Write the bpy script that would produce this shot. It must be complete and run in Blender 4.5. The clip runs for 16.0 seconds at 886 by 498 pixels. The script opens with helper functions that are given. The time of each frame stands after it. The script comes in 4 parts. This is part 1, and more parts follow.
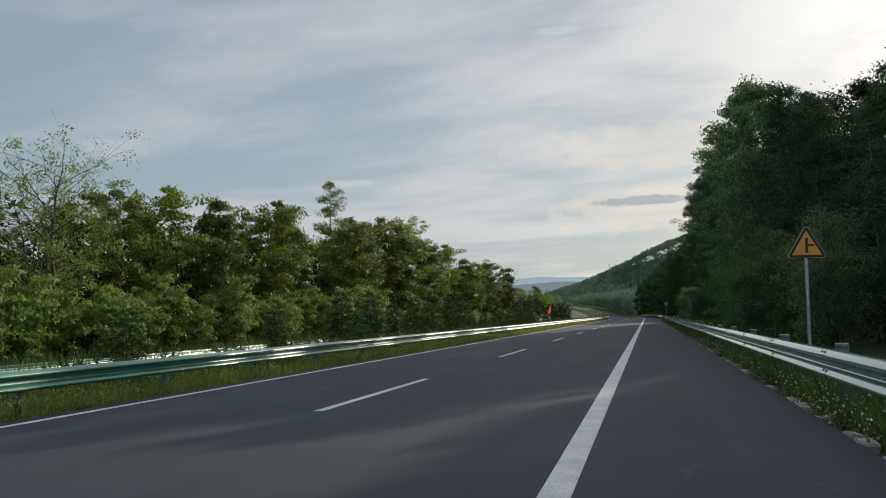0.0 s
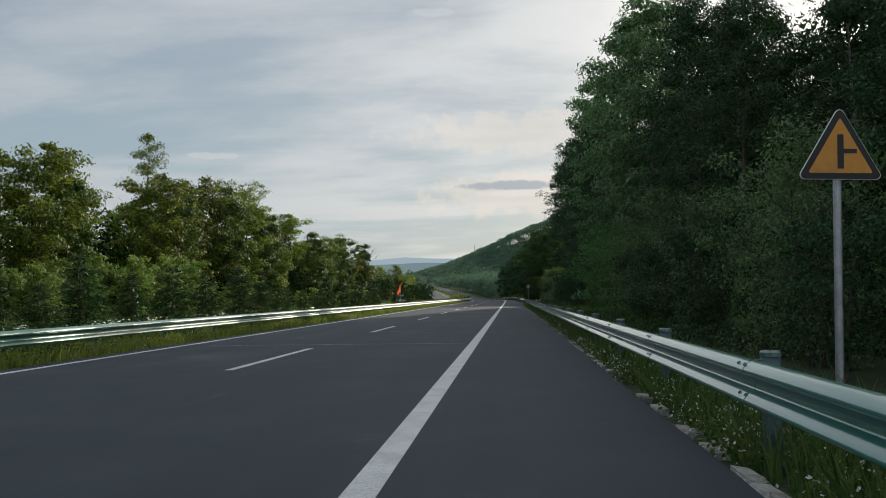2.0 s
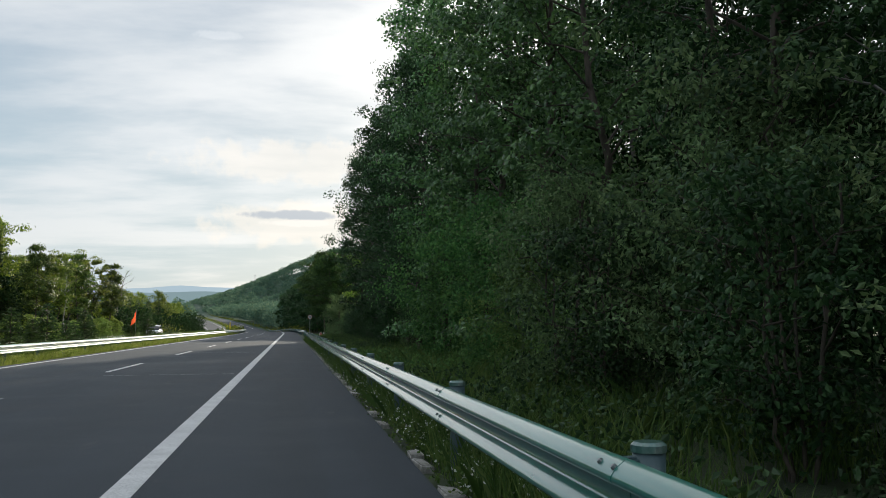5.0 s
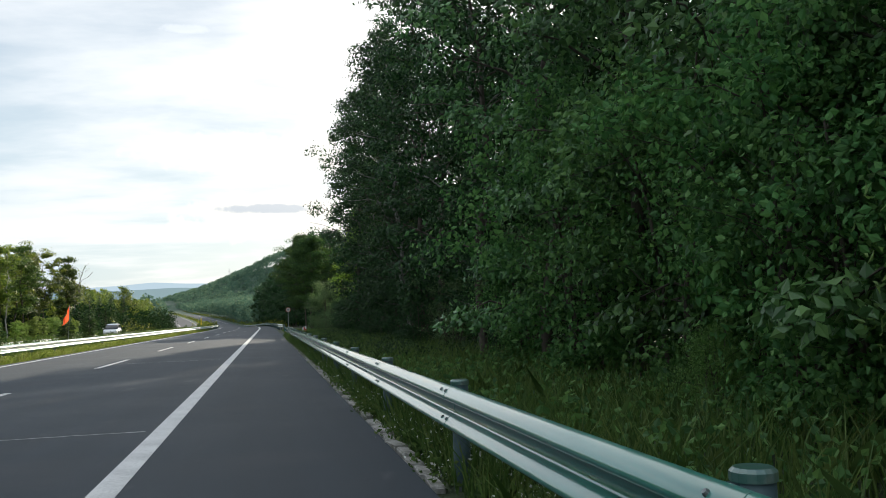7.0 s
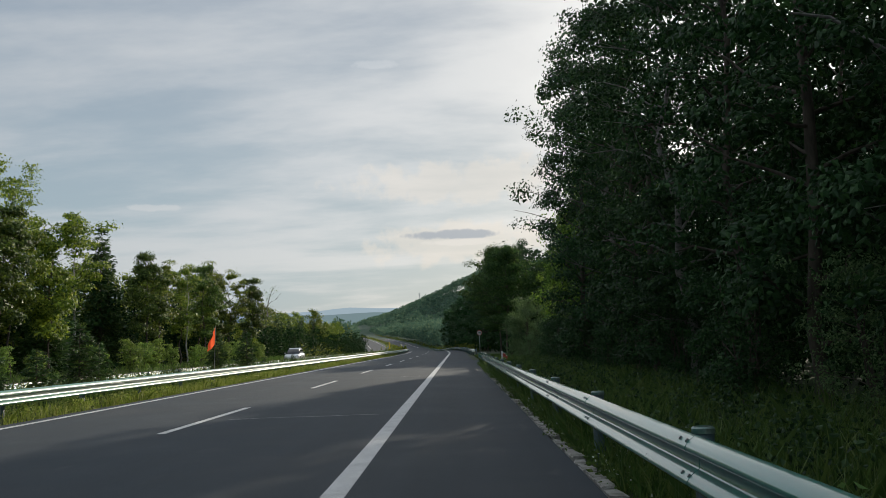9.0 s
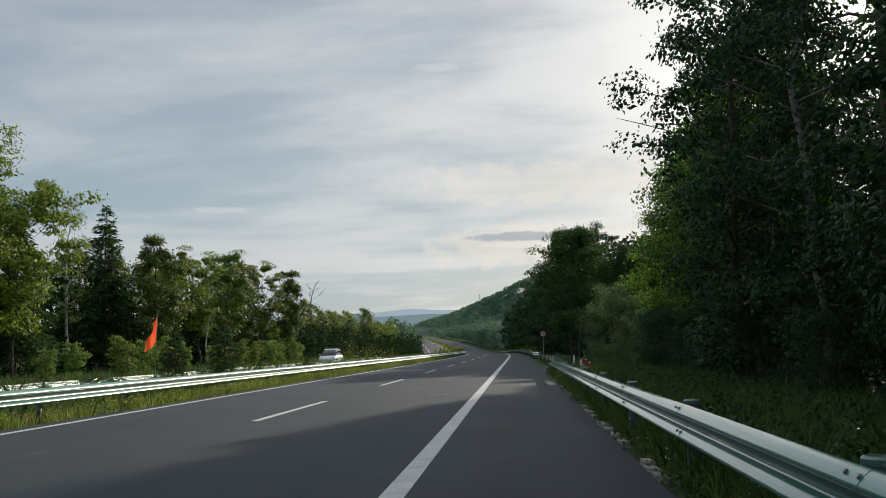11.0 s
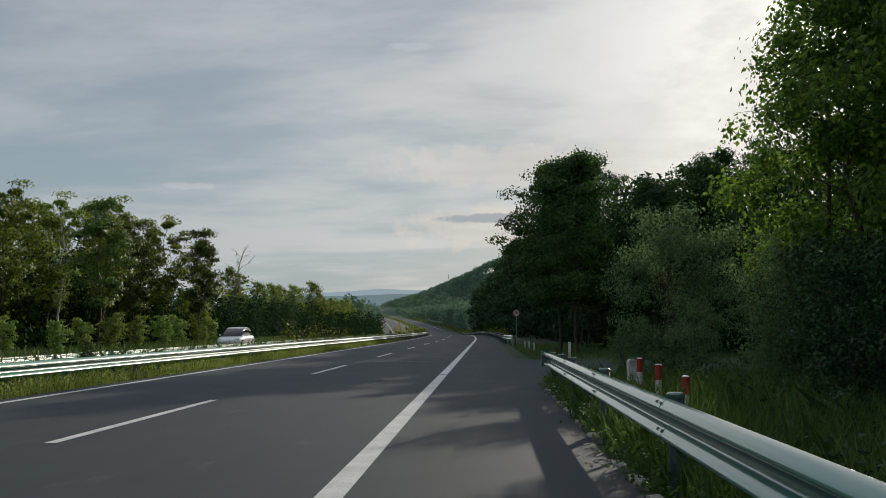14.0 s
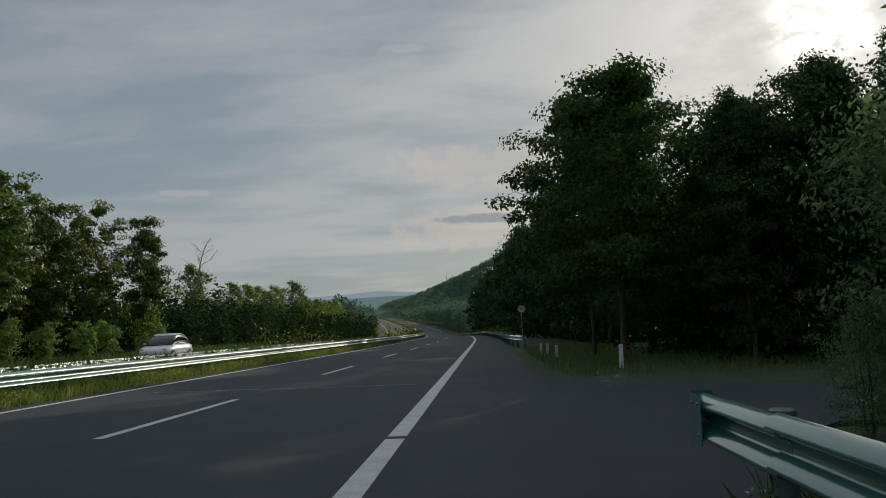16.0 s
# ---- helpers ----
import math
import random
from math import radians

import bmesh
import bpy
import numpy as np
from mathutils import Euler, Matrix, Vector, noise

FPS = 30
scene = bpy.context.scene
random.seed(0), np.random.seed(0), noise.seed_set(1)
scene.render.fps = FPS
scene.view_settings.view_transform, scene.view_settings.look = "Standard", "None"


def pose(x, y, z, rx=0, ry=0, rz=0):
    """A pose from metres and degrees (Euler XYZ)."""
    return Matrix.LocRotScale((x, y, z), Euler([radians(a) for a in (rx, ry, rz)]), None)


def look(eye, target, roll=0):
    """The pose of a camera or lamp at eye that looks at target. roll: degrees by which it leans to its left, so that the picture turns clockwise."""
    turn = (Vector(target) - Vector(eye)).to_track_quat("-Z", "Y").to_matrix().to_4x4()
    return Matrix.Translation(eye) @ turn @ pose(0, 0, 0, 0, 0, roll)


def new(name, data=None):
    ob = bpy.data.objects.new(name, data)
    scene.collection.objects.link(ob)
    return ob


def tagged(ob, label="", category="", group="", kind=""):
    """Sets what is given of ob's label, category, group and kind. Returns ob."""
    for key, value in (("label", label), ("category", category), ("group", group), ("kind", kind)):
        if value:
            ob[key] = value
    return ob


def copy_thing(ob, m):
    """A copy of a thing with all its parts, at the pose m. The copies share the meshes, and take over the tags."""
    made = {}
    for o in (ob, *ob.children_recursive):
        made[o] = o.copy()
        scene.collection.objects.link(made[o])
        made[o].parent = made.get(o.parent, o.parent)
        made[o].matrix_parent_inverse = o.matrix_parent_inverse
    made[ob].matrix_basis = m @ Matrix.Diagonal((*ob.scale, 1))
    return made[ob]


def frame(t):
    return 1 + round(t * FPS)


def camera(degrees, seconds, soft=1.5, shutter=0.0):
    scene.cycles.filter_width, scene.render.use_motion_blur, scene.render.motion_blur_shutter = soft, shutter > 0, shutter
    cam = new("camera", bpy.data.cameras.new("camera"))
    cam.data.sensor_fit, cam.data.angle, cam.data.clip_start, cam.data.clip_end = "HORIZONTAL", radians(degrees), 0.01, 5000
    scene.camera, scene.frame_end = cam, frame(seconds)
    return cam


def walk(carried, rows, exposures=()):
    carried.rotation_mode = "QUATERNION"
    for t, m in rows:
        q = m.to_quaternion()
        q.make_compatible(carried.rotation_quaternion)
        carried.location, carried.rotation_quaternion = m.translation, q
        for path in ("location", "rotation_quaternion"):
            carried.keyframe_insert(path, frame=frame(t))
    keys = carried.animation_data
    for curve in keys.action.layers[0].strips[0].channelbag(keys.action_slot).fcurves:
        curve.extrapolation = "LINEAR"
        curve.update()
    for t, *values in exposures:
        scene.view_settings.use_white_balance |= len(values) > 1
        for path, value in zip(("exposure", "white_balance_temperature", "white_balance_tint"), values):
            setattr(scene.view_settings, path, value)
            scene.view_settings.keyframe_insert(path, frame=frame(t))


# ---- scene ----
cam = camera(53.6, 16.0, soft=0.7)
PATH = [
    (0, (0.652, -7.293, 1.164), (0.206, -5.351, 1.326), -2.1),
    (0.5, (0.703, -4.439, 1.173), (0.32, -2.483, 1.349), -2.1),
    (1, (0.792, -1.403, 1.176), (0.49, 0.567, 1.34), -2.0),
    (1.5, (0.87, 1.632, 1.182), (0.653, 3.616, 1.311), -1.7),
    (2, (0.915, 4.741, 1.166), (0.764, 6.732, 1.274), -0.9),
    (2.5, (0.95, 7.854, 1.166), (0.862, 9.85, 1.267), -0.4),
    (3, (1.066, 10.956, 1.185), (1.038, 12.953, 1.3), 0.1),
    (3.5, (1.098, 14.094, 1.189), (1.158, 16.086, 1.349), 1.0),
    (4, (1.16, 17.165, 1.202), (1.314, 19.15, 1.392), 1.5),
    (4.2, (1.258, 18.405, 1.207), (1.45, 20.387, 1.393), 1.1),
    (6.3, (1.203, 31.938, 1.243), (1.667, 33.876, 1.412), -1.0),
    (6.5, (1.206, 33.233, 1.211), (1.657, 35.174, 1.378), -0.9),
    (7, (1.212, 36.474, 1.232), (1.607, 38.429, 1.381), -2.0),
    (7.5, (1.183, 39.742, 1.243), (1.494, 41.711, 1.396), -2.5),
    (8, (1.136, 43.009, 1.218), (1.351, 44.991, 1.383), -2.4),
    (8.5, (1.153, 46.253, 1.269), (1.24, 48.243, 1.459), -2.0),
    (9, (1.14, 49.506, 1.29), (1.115, 51.494, 1.507), -2.0),
    (9.5, (1.122, 52.894, 1.284), (1.033, 54.88, 1.506), -2.0),
    (9.7, (1.137, 54.249, 1.223), (1.033, 56.233, 1.453), -2.1),
    (11.8, (1.096, 68.484, 1.246), (0.919, 70.465, 1.458), -1.1),
    (12, (1.103, 69.886, 1.246), (0.928, 71.868, 1.448), -1.1),
    (12.5, (1.102, 73.506, 1.244), (0.946, 75.492, 1.418), -0.8),
    (13, (1.132, 77.1, 1.23), (1.005, 79.089, 1.398), -1.0),
    (13.5, (1.151, 80.672, 1.248), (1.053, 82.662, 1.421), -0.7),
    (14, (1.193, 84.169, 1.243), (1.096, 86.159, 1.424), -0.6),
    (14.5, (1.161, 87.737, 1.233), (1.068, 89.725, 1.427), -0.1),
    (15, (1.124, 91.263, 1.219), (1.04, 93.251, 1.421), -0.7),
    (15.5, (1.114, 94.824, 1.226), (1.033, 96.813, 1.426), -1.6),
    (16, (1.055, 98.308, 1.191), (0.964, 100.298, 1.374), -2.0),
]
walk(cam, [(t, look(eye, target, roll)) for t, eye, target, roll in PATH], [(0, 0.12), (2, 0.15), (4, 0.28), (5.2, 0.65), (6.2, 1.03), (6.6, 1.03), (7.0, 0.88), (7.6, 0.5), (8.1, 0.1), (9.5, 0.2), (12.5, 0.1), (13.5, 0.0), (14.5, -0.2), (15.2, -0.4), (16, -0.45)])

# ---- world, sun ----
SUN_AZ, SUN_EL = radians(21.5), radians(17.2)
SUN_DIR = Vector((math.sin(SUN_AZ) * math.cos(SUN_EL), math.cos(SUN_AZ) * math.cos(SUN_EL), math.sin(SUN_EL)))


class Nodes:
    """A small wrapper that adds and links nodes of one tree."""

    def __init__(self, tree):
        self.tree = tree
        tree.nodes.clear()

    def add(self, kind, props=None, **links):
        node = self.tree.nodes.new(kind)
        for key, value in (props or {}).items():
            if key == "operation":
                node.operation = value
            elif key == "data_type":
                node.data_type = value
            elif key == "blend_type":
                node.blend_type = value
            elif key == "noise_dimensions":
                node.noise_dimensions = value
        for key, value in links.items():
            name = key.replace("_", " ")
            sock = node.inputs[int(key[1:])] if key[0] == "i" and key[1:].isdigit() else node.inputs[name]
            if isinstance(value, bpy.types.NodeSocket):
                self.tree.links.new(value, sock)
            else:
                sock.default_value = value
        return node

    def math(self, op, a, b=0.0, c=0.0):
        return self.add("ShaderNodeMath", {"operation": op}, i0=a, i1=b, i2=c).outputs[0]

    def vmath(self, op, a, b=(0, 0, 0)):
        n = self.add("ShaderNodeVectorMath", {"operation": op}, i0=a, i1=b)
        return n.outputs["Value"] if op in ("DOT_PRODUCT", "LENGTH") else n.outputs[0]

    def mix(self, fac, a, b):
        n = self.tree.nodes.new("ShaderNodeMix")
        n.data_type = "RGBA"
        for sock, value in ((n.inputs[0], fac), (n.inputs[6], a), (n.inputs[7], b)):
            if isinstance(value, bpy.types.NodeSocket):
                self.tree.links.new(value, sock)
            else:
                sock.default_value = value
        return n.outputs[2]

    def noise(self, vec, scale, detail=4.0, rough=0.55):
        return self.add("ShaderNodeTexNoise", Vector=vec, Scale=scale, Detail=detail, Roughness=rough).outputs["Fac"]

    def ramp(self, fac, *stops):
        n = self.tree.nodes.new("ShaderNodeValToRGB")
        self.tree.links.new(fac, n.inputs[0])
        el = n.color_ramp.elements
        while len(el) < len(stops):
            el.new(0.5)
        for e, (at, col) in zip(el, stops):
            e.position = at
            e.color = (*col, 1) if len(col) == 3 else col
        return n.outputs[0]

    def smooth(self, value, a, b):
        n = self.tree.nodes.new("ShaderNodeMapRange")
        n.interpolation_type = "SMOOTHSTEP"
        self.tree.links.new(value, n.inputs[0])
        n.inputs[1].default_value, n.inputs[2].default_value = a, b
        return n.outputs[0]


def build_world():
    world = bpy.data.worlds.new("sky")
    scene.world = world
    world.use_nodes = True
    g = Nodes(world.node_tree)
    d = g.add("ShaderNodeTexCoord").outputs["Generated"]
    sky = g.tree.nodes.new("ShaderNodeTexSky")
    sky.sky_type, sky.sun_disc = "NISHITA", False
    sky.sun_elevation, sky.sun_rotation = SUN_EL, SUN_AZ
    sky.air_density, sky.dust_density = 1.0, 1.5
    clear = g.vmath("SCALE", sky.outputs[0])
    clear.node.inputs["Scale"].default_value = 0.085
    sep = g.add("ShaderNodeSeparateXYZ", Vector=d)
    x, y, z = sep.outputs
    zz = g.math("MAXIMUM", z, 0.0)
    inv = g.math("DIVIDE", 1.0, g.math("ADD", zz, 0.16))
    flat = g.add("ShaderNodeCombineXYZ", X=g.math("MULTIPLY", x, inv), Y=g.math("MULTIPLY", y, inv), Z=0.0).outputs[0]
    turn = g.add("ShaderNodeMapping", Vector=flat, Rotation=(0, 0, radians(-10)), Scale=(0.62, 1.35, 1.0)).outputs[0]
    warp = g.add("ShaderNodeTexNoise", Vector=flat, Scale=0.7, Detail=2.0).outputs["Color"]
    turn = g.vmath("ADD", turn, warp)
    bands = g.noise(turn, 0.95, 5, 0.5)
    fine = g.noise(g.add("ShaderNodeMapping", Vector=flat, Rotation=(0, 0, radians(24)), Scale=(0.8, 1.6, 1.0)).outputs[0], 2.6, 6, 0.6)
    body = g.math("ADD", g.math("MULTIPLY", bands, 0.75), g.math("MULTIPLY", fine, 0.25))
    cover = g.smooth(body, 0.40, 0.60)
    toward = g.math("MAXIMUM", g.vmath("DOT_PRODUCT", d, tuple(SUN_DIR)), 0.0)
    wide = g.math("POWER", toward, 7.0)
    near = g.math("POWER", toward, 60.0)
    core = g.math("POWER", toward, 1500.0)
    veil = g.mix(g.smooth(zz, 0.05, 0.45), (0.305, 0.395, 0.450, 1), (0.278, 0.335, 0.405, 1))
    grey = g.mix(cover, veil, (0.468, 0.50, 0.530, 1))
    base = g.mix(0.86, clear, grey)
    lit = g.mix(g.math("MULTIPLY", wide, g.math("ADD", 0.12, g.math("MULTIPLY", cover, 0.46))), base, (0.86, 0.86, 0.84, 1))

    def streak(col, az, el, wide_az, wide_el, strength, target):
        """A flat cloud at an azimuth and elevation in degrees."""
        a = g.math("ARCTAN2", x, y)
        e = g.math("ARCSINE", z)
        wob = g.math("MULTIPLY", g.math("SUBTRACT", g.noise(d, 42.0, 6), 0.5), 3.6)
        u = g.math("DIVIDE", g.math("SUBTRACT", a, radians(az)), radians(wide_az))
        v = g.math("DIVIDE", g.math("SUBTRACT", e, radians(el)), radians(wide_el))
        r = g.math("ADD", g.math("ADD", g.math("MULTIPLY", u, u), g.math("MULTIPLY", v, v)), wob)
        f = g.math("MULTIPLY", g.math("SUBTRACT", 1.0, g.smooth(r, 0.25, 1.2)), strength)
        return g.mix(f, col, target)

    lit = streak(lit, 1.0, 6.6, 6.5, 1.5, 0.45, (0.78, 0.70, 0.60, 1))
    lit = streak(lit, 2.0, 10.6, 9.0, 1.6, 0.40, (0.76, 0.69, 0.60, 1))
    lit = streak(lit, -0.1, 7.15, 2.8, 0.32, 0.75, (0.33, 0.37, 0.42, 1))
    lit = streak(lit, 0.3, 6.65, 2.3, 0.22, 0.7, (0.72, 0.69, 0.64, 1))
    lit = streak(lit, -5.0, 18.2, 1.6, 0.30, 0.28, (0.66, 0.68, 0.70, 1))
    lit = streak(lit, -19.2, 9.1, 1.8, 0.22, 0.55, (0.55, 0.57, 0.58, 1))
    lit = streak(lit, -33.7, 11.2, 2.4, 0.6, 0.45, (0.50, 0.52, 0.55, 1))
    wisp = g.smooth(g.noise(g.add("ShaderNodeMapping", Vector=d, Rotation=(0, radians(35), 0), Scale=(1.0, 1.0, 2.2)).outputs[0], 7.0, 8, 0.62), 0.38, 0.66)
    torn = g.smooth(g.noise(g.add("ShaderNodeMapping", Vector=d, Rotation=(0, radians(12), 0), Scale=(1.0, 1.0, 1.7)).outputs[0], 22.0, 7, 0.62), 0.36, 0.60)
    glow = g.math("ADD", g.math("MULTIPLY", near, g.math("ADD", 0.03, g.math("MULTIPLY", wisp, 0.30))), g.math("MULTIPLY", core, g.math("ADD", 0.15, g.math("MULTIPLY", torn, 2.4))))
    warm = g.add("ShaderNodeCombineColor", Red=glow, Green=g.math("MULTIPLY", glow, 0.95), Blue=g.math("MULTIPLY", glow, 0.87)).outputs[0]
    dome = g.vmath("SCALE", g.vmath("ADD", lit, warm))
    g.tree.links.new(g.math("ADD", 1.0, g.math("MULTIPLY", g.smooth(zz, 0.40, 0.90), 0.5)), dome.node.inputs["Scale"])
    total = dome
    bg = g.add("ShaderNodeBackground", Color=total, Strength=1.0)
    out = g.add("ShaderNodeOutputWorld")
    g.tree.links.new(bg.outputs[0], out.inputs[0])


build_world()
sun_data = bpy.data.lights.new("sun", "SUN")
sun_data.energy, sun_data.angle, sun_data.color = 3.4, radians(0.55), (1.0, 0.90, 0.74)
sun = new("sun", sun_data)
sun.matrix_world = look(SUN_DIR * 100, (0, 0, 0))


# ---- materials ----
def material(name):
    m = bpy.data.materials.new(name)
    m.use_nodes = True
    return m, Nodes(m.node_tree)


def finish(g, shader, bump=None):
    out = g.add("ShaderNodeOutputMaterial")
    g.tree.links.new(shader, out.inputs["Surface"])


def surface(name, dark, light, scale, rough=0.6, bump=0.0, bump_scale=None, metal=0.0, stain=None, stain_scale=0.5, spec=0.5, stretch=(1, 1, 1), coat=0.0, coat_ior=1.5, coat_rough=0.03):
    """A painted, mineral or metal surface with variation at two scales."""
    m, g = material(name)
    co = g.add("ShaderNodeTexCoord").outputs["Object"]
    co = g.add("ShaderNodeMapping", Vector=co, Scale=stretch).outputs[0]
    col = g.mix(g.smooth(g.noise(co, scale, 6, 0.65), 0.3, 0.7), (*dark, 1), (*light, 1))
    if stain:
        col = g.mix(g.smooth(g.noise(co, stain_scale, 5, 0.6), 0.5, 0.72), col, (*stain, 1))
    ro = g.math("ADD", rough - 0.08, g.math("MULTIPLY", g.noise(co, scale * 0.4, 4), 0.16))
    b = g.add("ShaderNodeBsdfPrincipled", Base_Color=col, Roughness=ro, Metallic=metal)
    b.inputs["Specular IOR Level"].default_value = spec
    b.inputs["Coat Weight"].default_value = coat
    b.inputs["Coat IOR"].default_value = coat_ior
    b.inputs["Coat Roughness"].default_value = coat_rough
    if bump:
        n = g.add("ShaderNodeBump", Strength=bump, Distance=0.01, Height=g.noise(co, bump_scale or scale, 6, 0.7))
        g.tree.links.new(n.outputs[0], b.inputs["Normal"])
    finish(g, b.outputs[0])
    return m


def foliage(name, dark, mid, light, through_light=0.35, rough=0.45, tint=0.25):
    """Leaves: each leaf and each plant differs a little; light shines through."""
    m, g = material(name)
    leaf = g.add("ShaderNodeNewGeometry").outputs["Random Per Island"]
    plant = g.add("ShaderNodeObjectInfo").outputs["Random"]
    col = g.ramp(leaf, (0.0, dark), (0.55, mid), (1.0, light))
    hsv = g.add("ShaderNodeHueSaturation", Color=col, Fac=1.0, Saturation=1.0,
                Hue=g.math("ADD", 0.5 - 0.002, g.math("MULTIPLY", plant, 0.022)),
                Value=g.math("ADD", 1.0 - tint / 2, g.math("MULTIPLY", plant, tint))).outputs[0]
    b = g.add("ShaderNodeBsdfPrincipled", Base_Color=hsv, Roughness=rough)
    b.inputs["Specular IOR Level"].default_value = 0.35 if rough < 0.5 else (0.18 if rough < 0.8 else 0.05)
    back = g.add("ShaderNodeHueSaturation", Color=hsv, Fac=1.0, Hue=0.492, Saturation=1.05, Value=1.6).outputs[0]
    t = g.add("ShaderNodeBsdfTranslucent", Color=back)
    mixed = g.add("ShaderNodeMixShader", Fac=through_light, i1=b.outputs[0], i2=t.outputs[0])
    finish(g, mixed.outputs[0])
    return m


def asphalt(name):
    """Asphalt: grain, long wheel tracks, pale scuffs and dark spots of binder."""
    m, g = material(name)
    co = g.add("ShaderNodeTexCoord").outputs["Object"]
    grain = g.noise(co, 90.0, 3, 0.7)
    long = g.noise(g.add("ShaderNodeMapping", Vector=co, Scale=(1.7, 0.045, 1)).outputs[0], 1.0, 5, 0.55)
    patch = g.noise(co, 0.35, 5, 0.6)
    scuff = g.noise(g.add("ShaderNodeMapping", Vector=co, Scale=(1.0, 0.35, 1)).outputs[0], 1.6, 6, 0.68)
    spots = g.noise(co, 7.0, 3, 0.6)
    col = g.mix(g.smooth(grain, 0.3, 0.75), (0.022, 0.029, 0.037, 1), (0.046, 0.060, 0.075, 1))
    col = g.mix(g.math("MULTIPLY", g.smooth(long, 0.38, 0.62), 0.6), col, (0.027, 0.035, 0.043, 1))
    col = g.mix(g.math("MULTIPLY", g.smooth(patch, 0.50, 0.75), 0.40), col, (0.074, 0.076, 0.080, 1))
    col = g.mix(g.math("MULTIPLY", g.smooth(scuff, 0.60, 0.74), 0.45), col, (0.100, 0.102, 0.105, 1))
    col = g.mix(g.math("MULTIPLY", g.smooth(spots, 0.66, 0.72), 0.5), col, (0.018, 0.021, 0.027, 1))
    b = g.add("ShaderNodeBsdfPrincipled", Base_Color=col, Roughness=g.math("ADD", 0.60, g.math("MULTIPLY", patch, 0.25)))
    b.inputs["Specular IOR Level"].default_value = 0.18
    n = g.add("ShaderNodeBump", Strength=0.35, Distance=0.006, Height=grain)
    g.tree.links.new(n.outputs[0], b.inputs["Normal"])
    finish(g, b.outputs[0])
    return m


def worn_paint(name):
    """Road paint, thin in places so that the asphalt grain shows."""
    m, g = material(name)
    co = g.add("ShaderNodeTexCoord").outputs["Object"]
    wear = g.math("ADD", g.math("MULTIPLY", g.noise(co, 45.0, 5, 0.75), 0.6), g.math("MULTIPLY", g.noise(co, 2.2, 4, 0.6), 0.4))
    col = g.mix(g.smooth(wear, 0.40, 0.62), (0.64, 0.64, 0.63, 1), (0.42, 0.42, 0.42, 1))
    col = g.mix(g.smooth(g.noise(co, 60.0, 3, 0.8), 0.60, 0.68), col, (0.10, 0.10, 0.11, 1))
    b = g.add("ShaderNodeBsdfPrincipled", Base_Color=col, Roughness=0.65)
    finish(g, b.outputs[0])
    return m


def soil_grass(name):
    m, g = material(name)
    co = g.add("ShaderNodeTexCoord").outputs["Object"]
    a = g.noise(co, 1.1, 6, 0.65)
    fine = g.noise(co, 9.0, 5, 0.7)
    col = g.mix(g.smooth(a, 0.35, 0.65), (0.018, 0.032, 0.010, 1), (0.036, 0.056, 0.016, 1))
    col = g.mix(g.math("MULTIPLY", g.smooth(fine, 0.55, 0.7), 0.5), col, (0.045, 0.048, 0.022, 1))
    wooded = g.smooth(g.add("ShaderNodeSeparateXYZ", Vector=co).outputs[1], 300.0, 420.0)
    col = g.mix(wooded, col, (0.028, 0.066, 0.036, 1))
    b = g.add("ShaderNodeBsdfPrincipled", Base_Color=col, Roughness=0.9)
    n = g.add("ShaderNodeBump", Strength=0.8, Distance=0.06, Height=fine)
    g.tree.links.new(n.outputs[0], b.inputs["Normal"])
    finish(g, b.outputs[0])
    return m


def distance_haze(name, low, high):
    """The last ridges, which the air turns blue: a backdrop that glows faintly."""
    m, g = material(name)
    co = g.add("ShaderNodeTexCoord").outputs["Object"]
    col = g.mix(g.noise(co, 0.02, 5, 0.6), (*low, 1), (*high, 1))
    e = g.add("ShaderNodeEmission", Color=col, Strength=1.0)
    finish(g, e.outputs[0])
    return m


ASPHALT = asphalt("asphalt")
PAINT = worn_paint("worn_road_paint")
GROUND = soil_grass("grassy_soil")
STONE = surface("pale_edge_stone", (0.22, 0.21, 0.19), (0.40, 0.39, 0.36), 14, 0.85, 0.5, 40, stain=(0.12, 0.12, 0.09), stain_scale=3)
RAIL = surface("green_rail_paint", (0.005, 0.132, 0.100), (0.010, 0.172, 0.134), 5, 0.30, 0.03, 30, stain=(0.022, 0.145, 0.118), stain_scale=1.2, spec=0.5, stretch=(1, 0.25, 1), coat=1.0, coat_ior=1.6, coat_rough=0.06)
# Same rail paint; shade-side green and weaker sun glints put into this copy.
RAIL_SHADE = surface("shade_green_rail_paint", (0.014, 0.150, 0.092), (0.030, 0.205, 0.130), 5, 0.42, 0.04, 30, stain=(0.06, 0.19, 0.14), stain_scale=1.2, spec=0.45, stretch=(1, 0.25, 1), coat=0.6, coat_ior=1.5, coat_rough=0.2)
RAIL_POST = surface("green_post_paint", (0.035, 0.070, 0.078), (0.07, 0.115, 0.125), 8, 0.45, 0.05, 40, stain=(0.24, 0.24, 0.22), stain_scale=4)
CAP = surface("green_cap_paint", (0.030, 0.10, 0.085), (0.06, 0.15, 0.125), 8, 0.35, stain=(0.16, 0.20, 0.18), stain_scale=6, coat=1.0, coat_ior=1.5, coat_rough=0.25)
STEEL = surface("galvanised_steel", (0.32, 0.33, 0.35), (0.50, 0.51, 0.53), 12, 0.42, metal=0.85, stain=(0.22, 0.22, 0.23), stain_scale=3)
BOLT = surface("bolt_steel", (0.10, 0.12, 0.12), (0.22, 0.25, 0.25), 20, 0.4, metal=0.7)
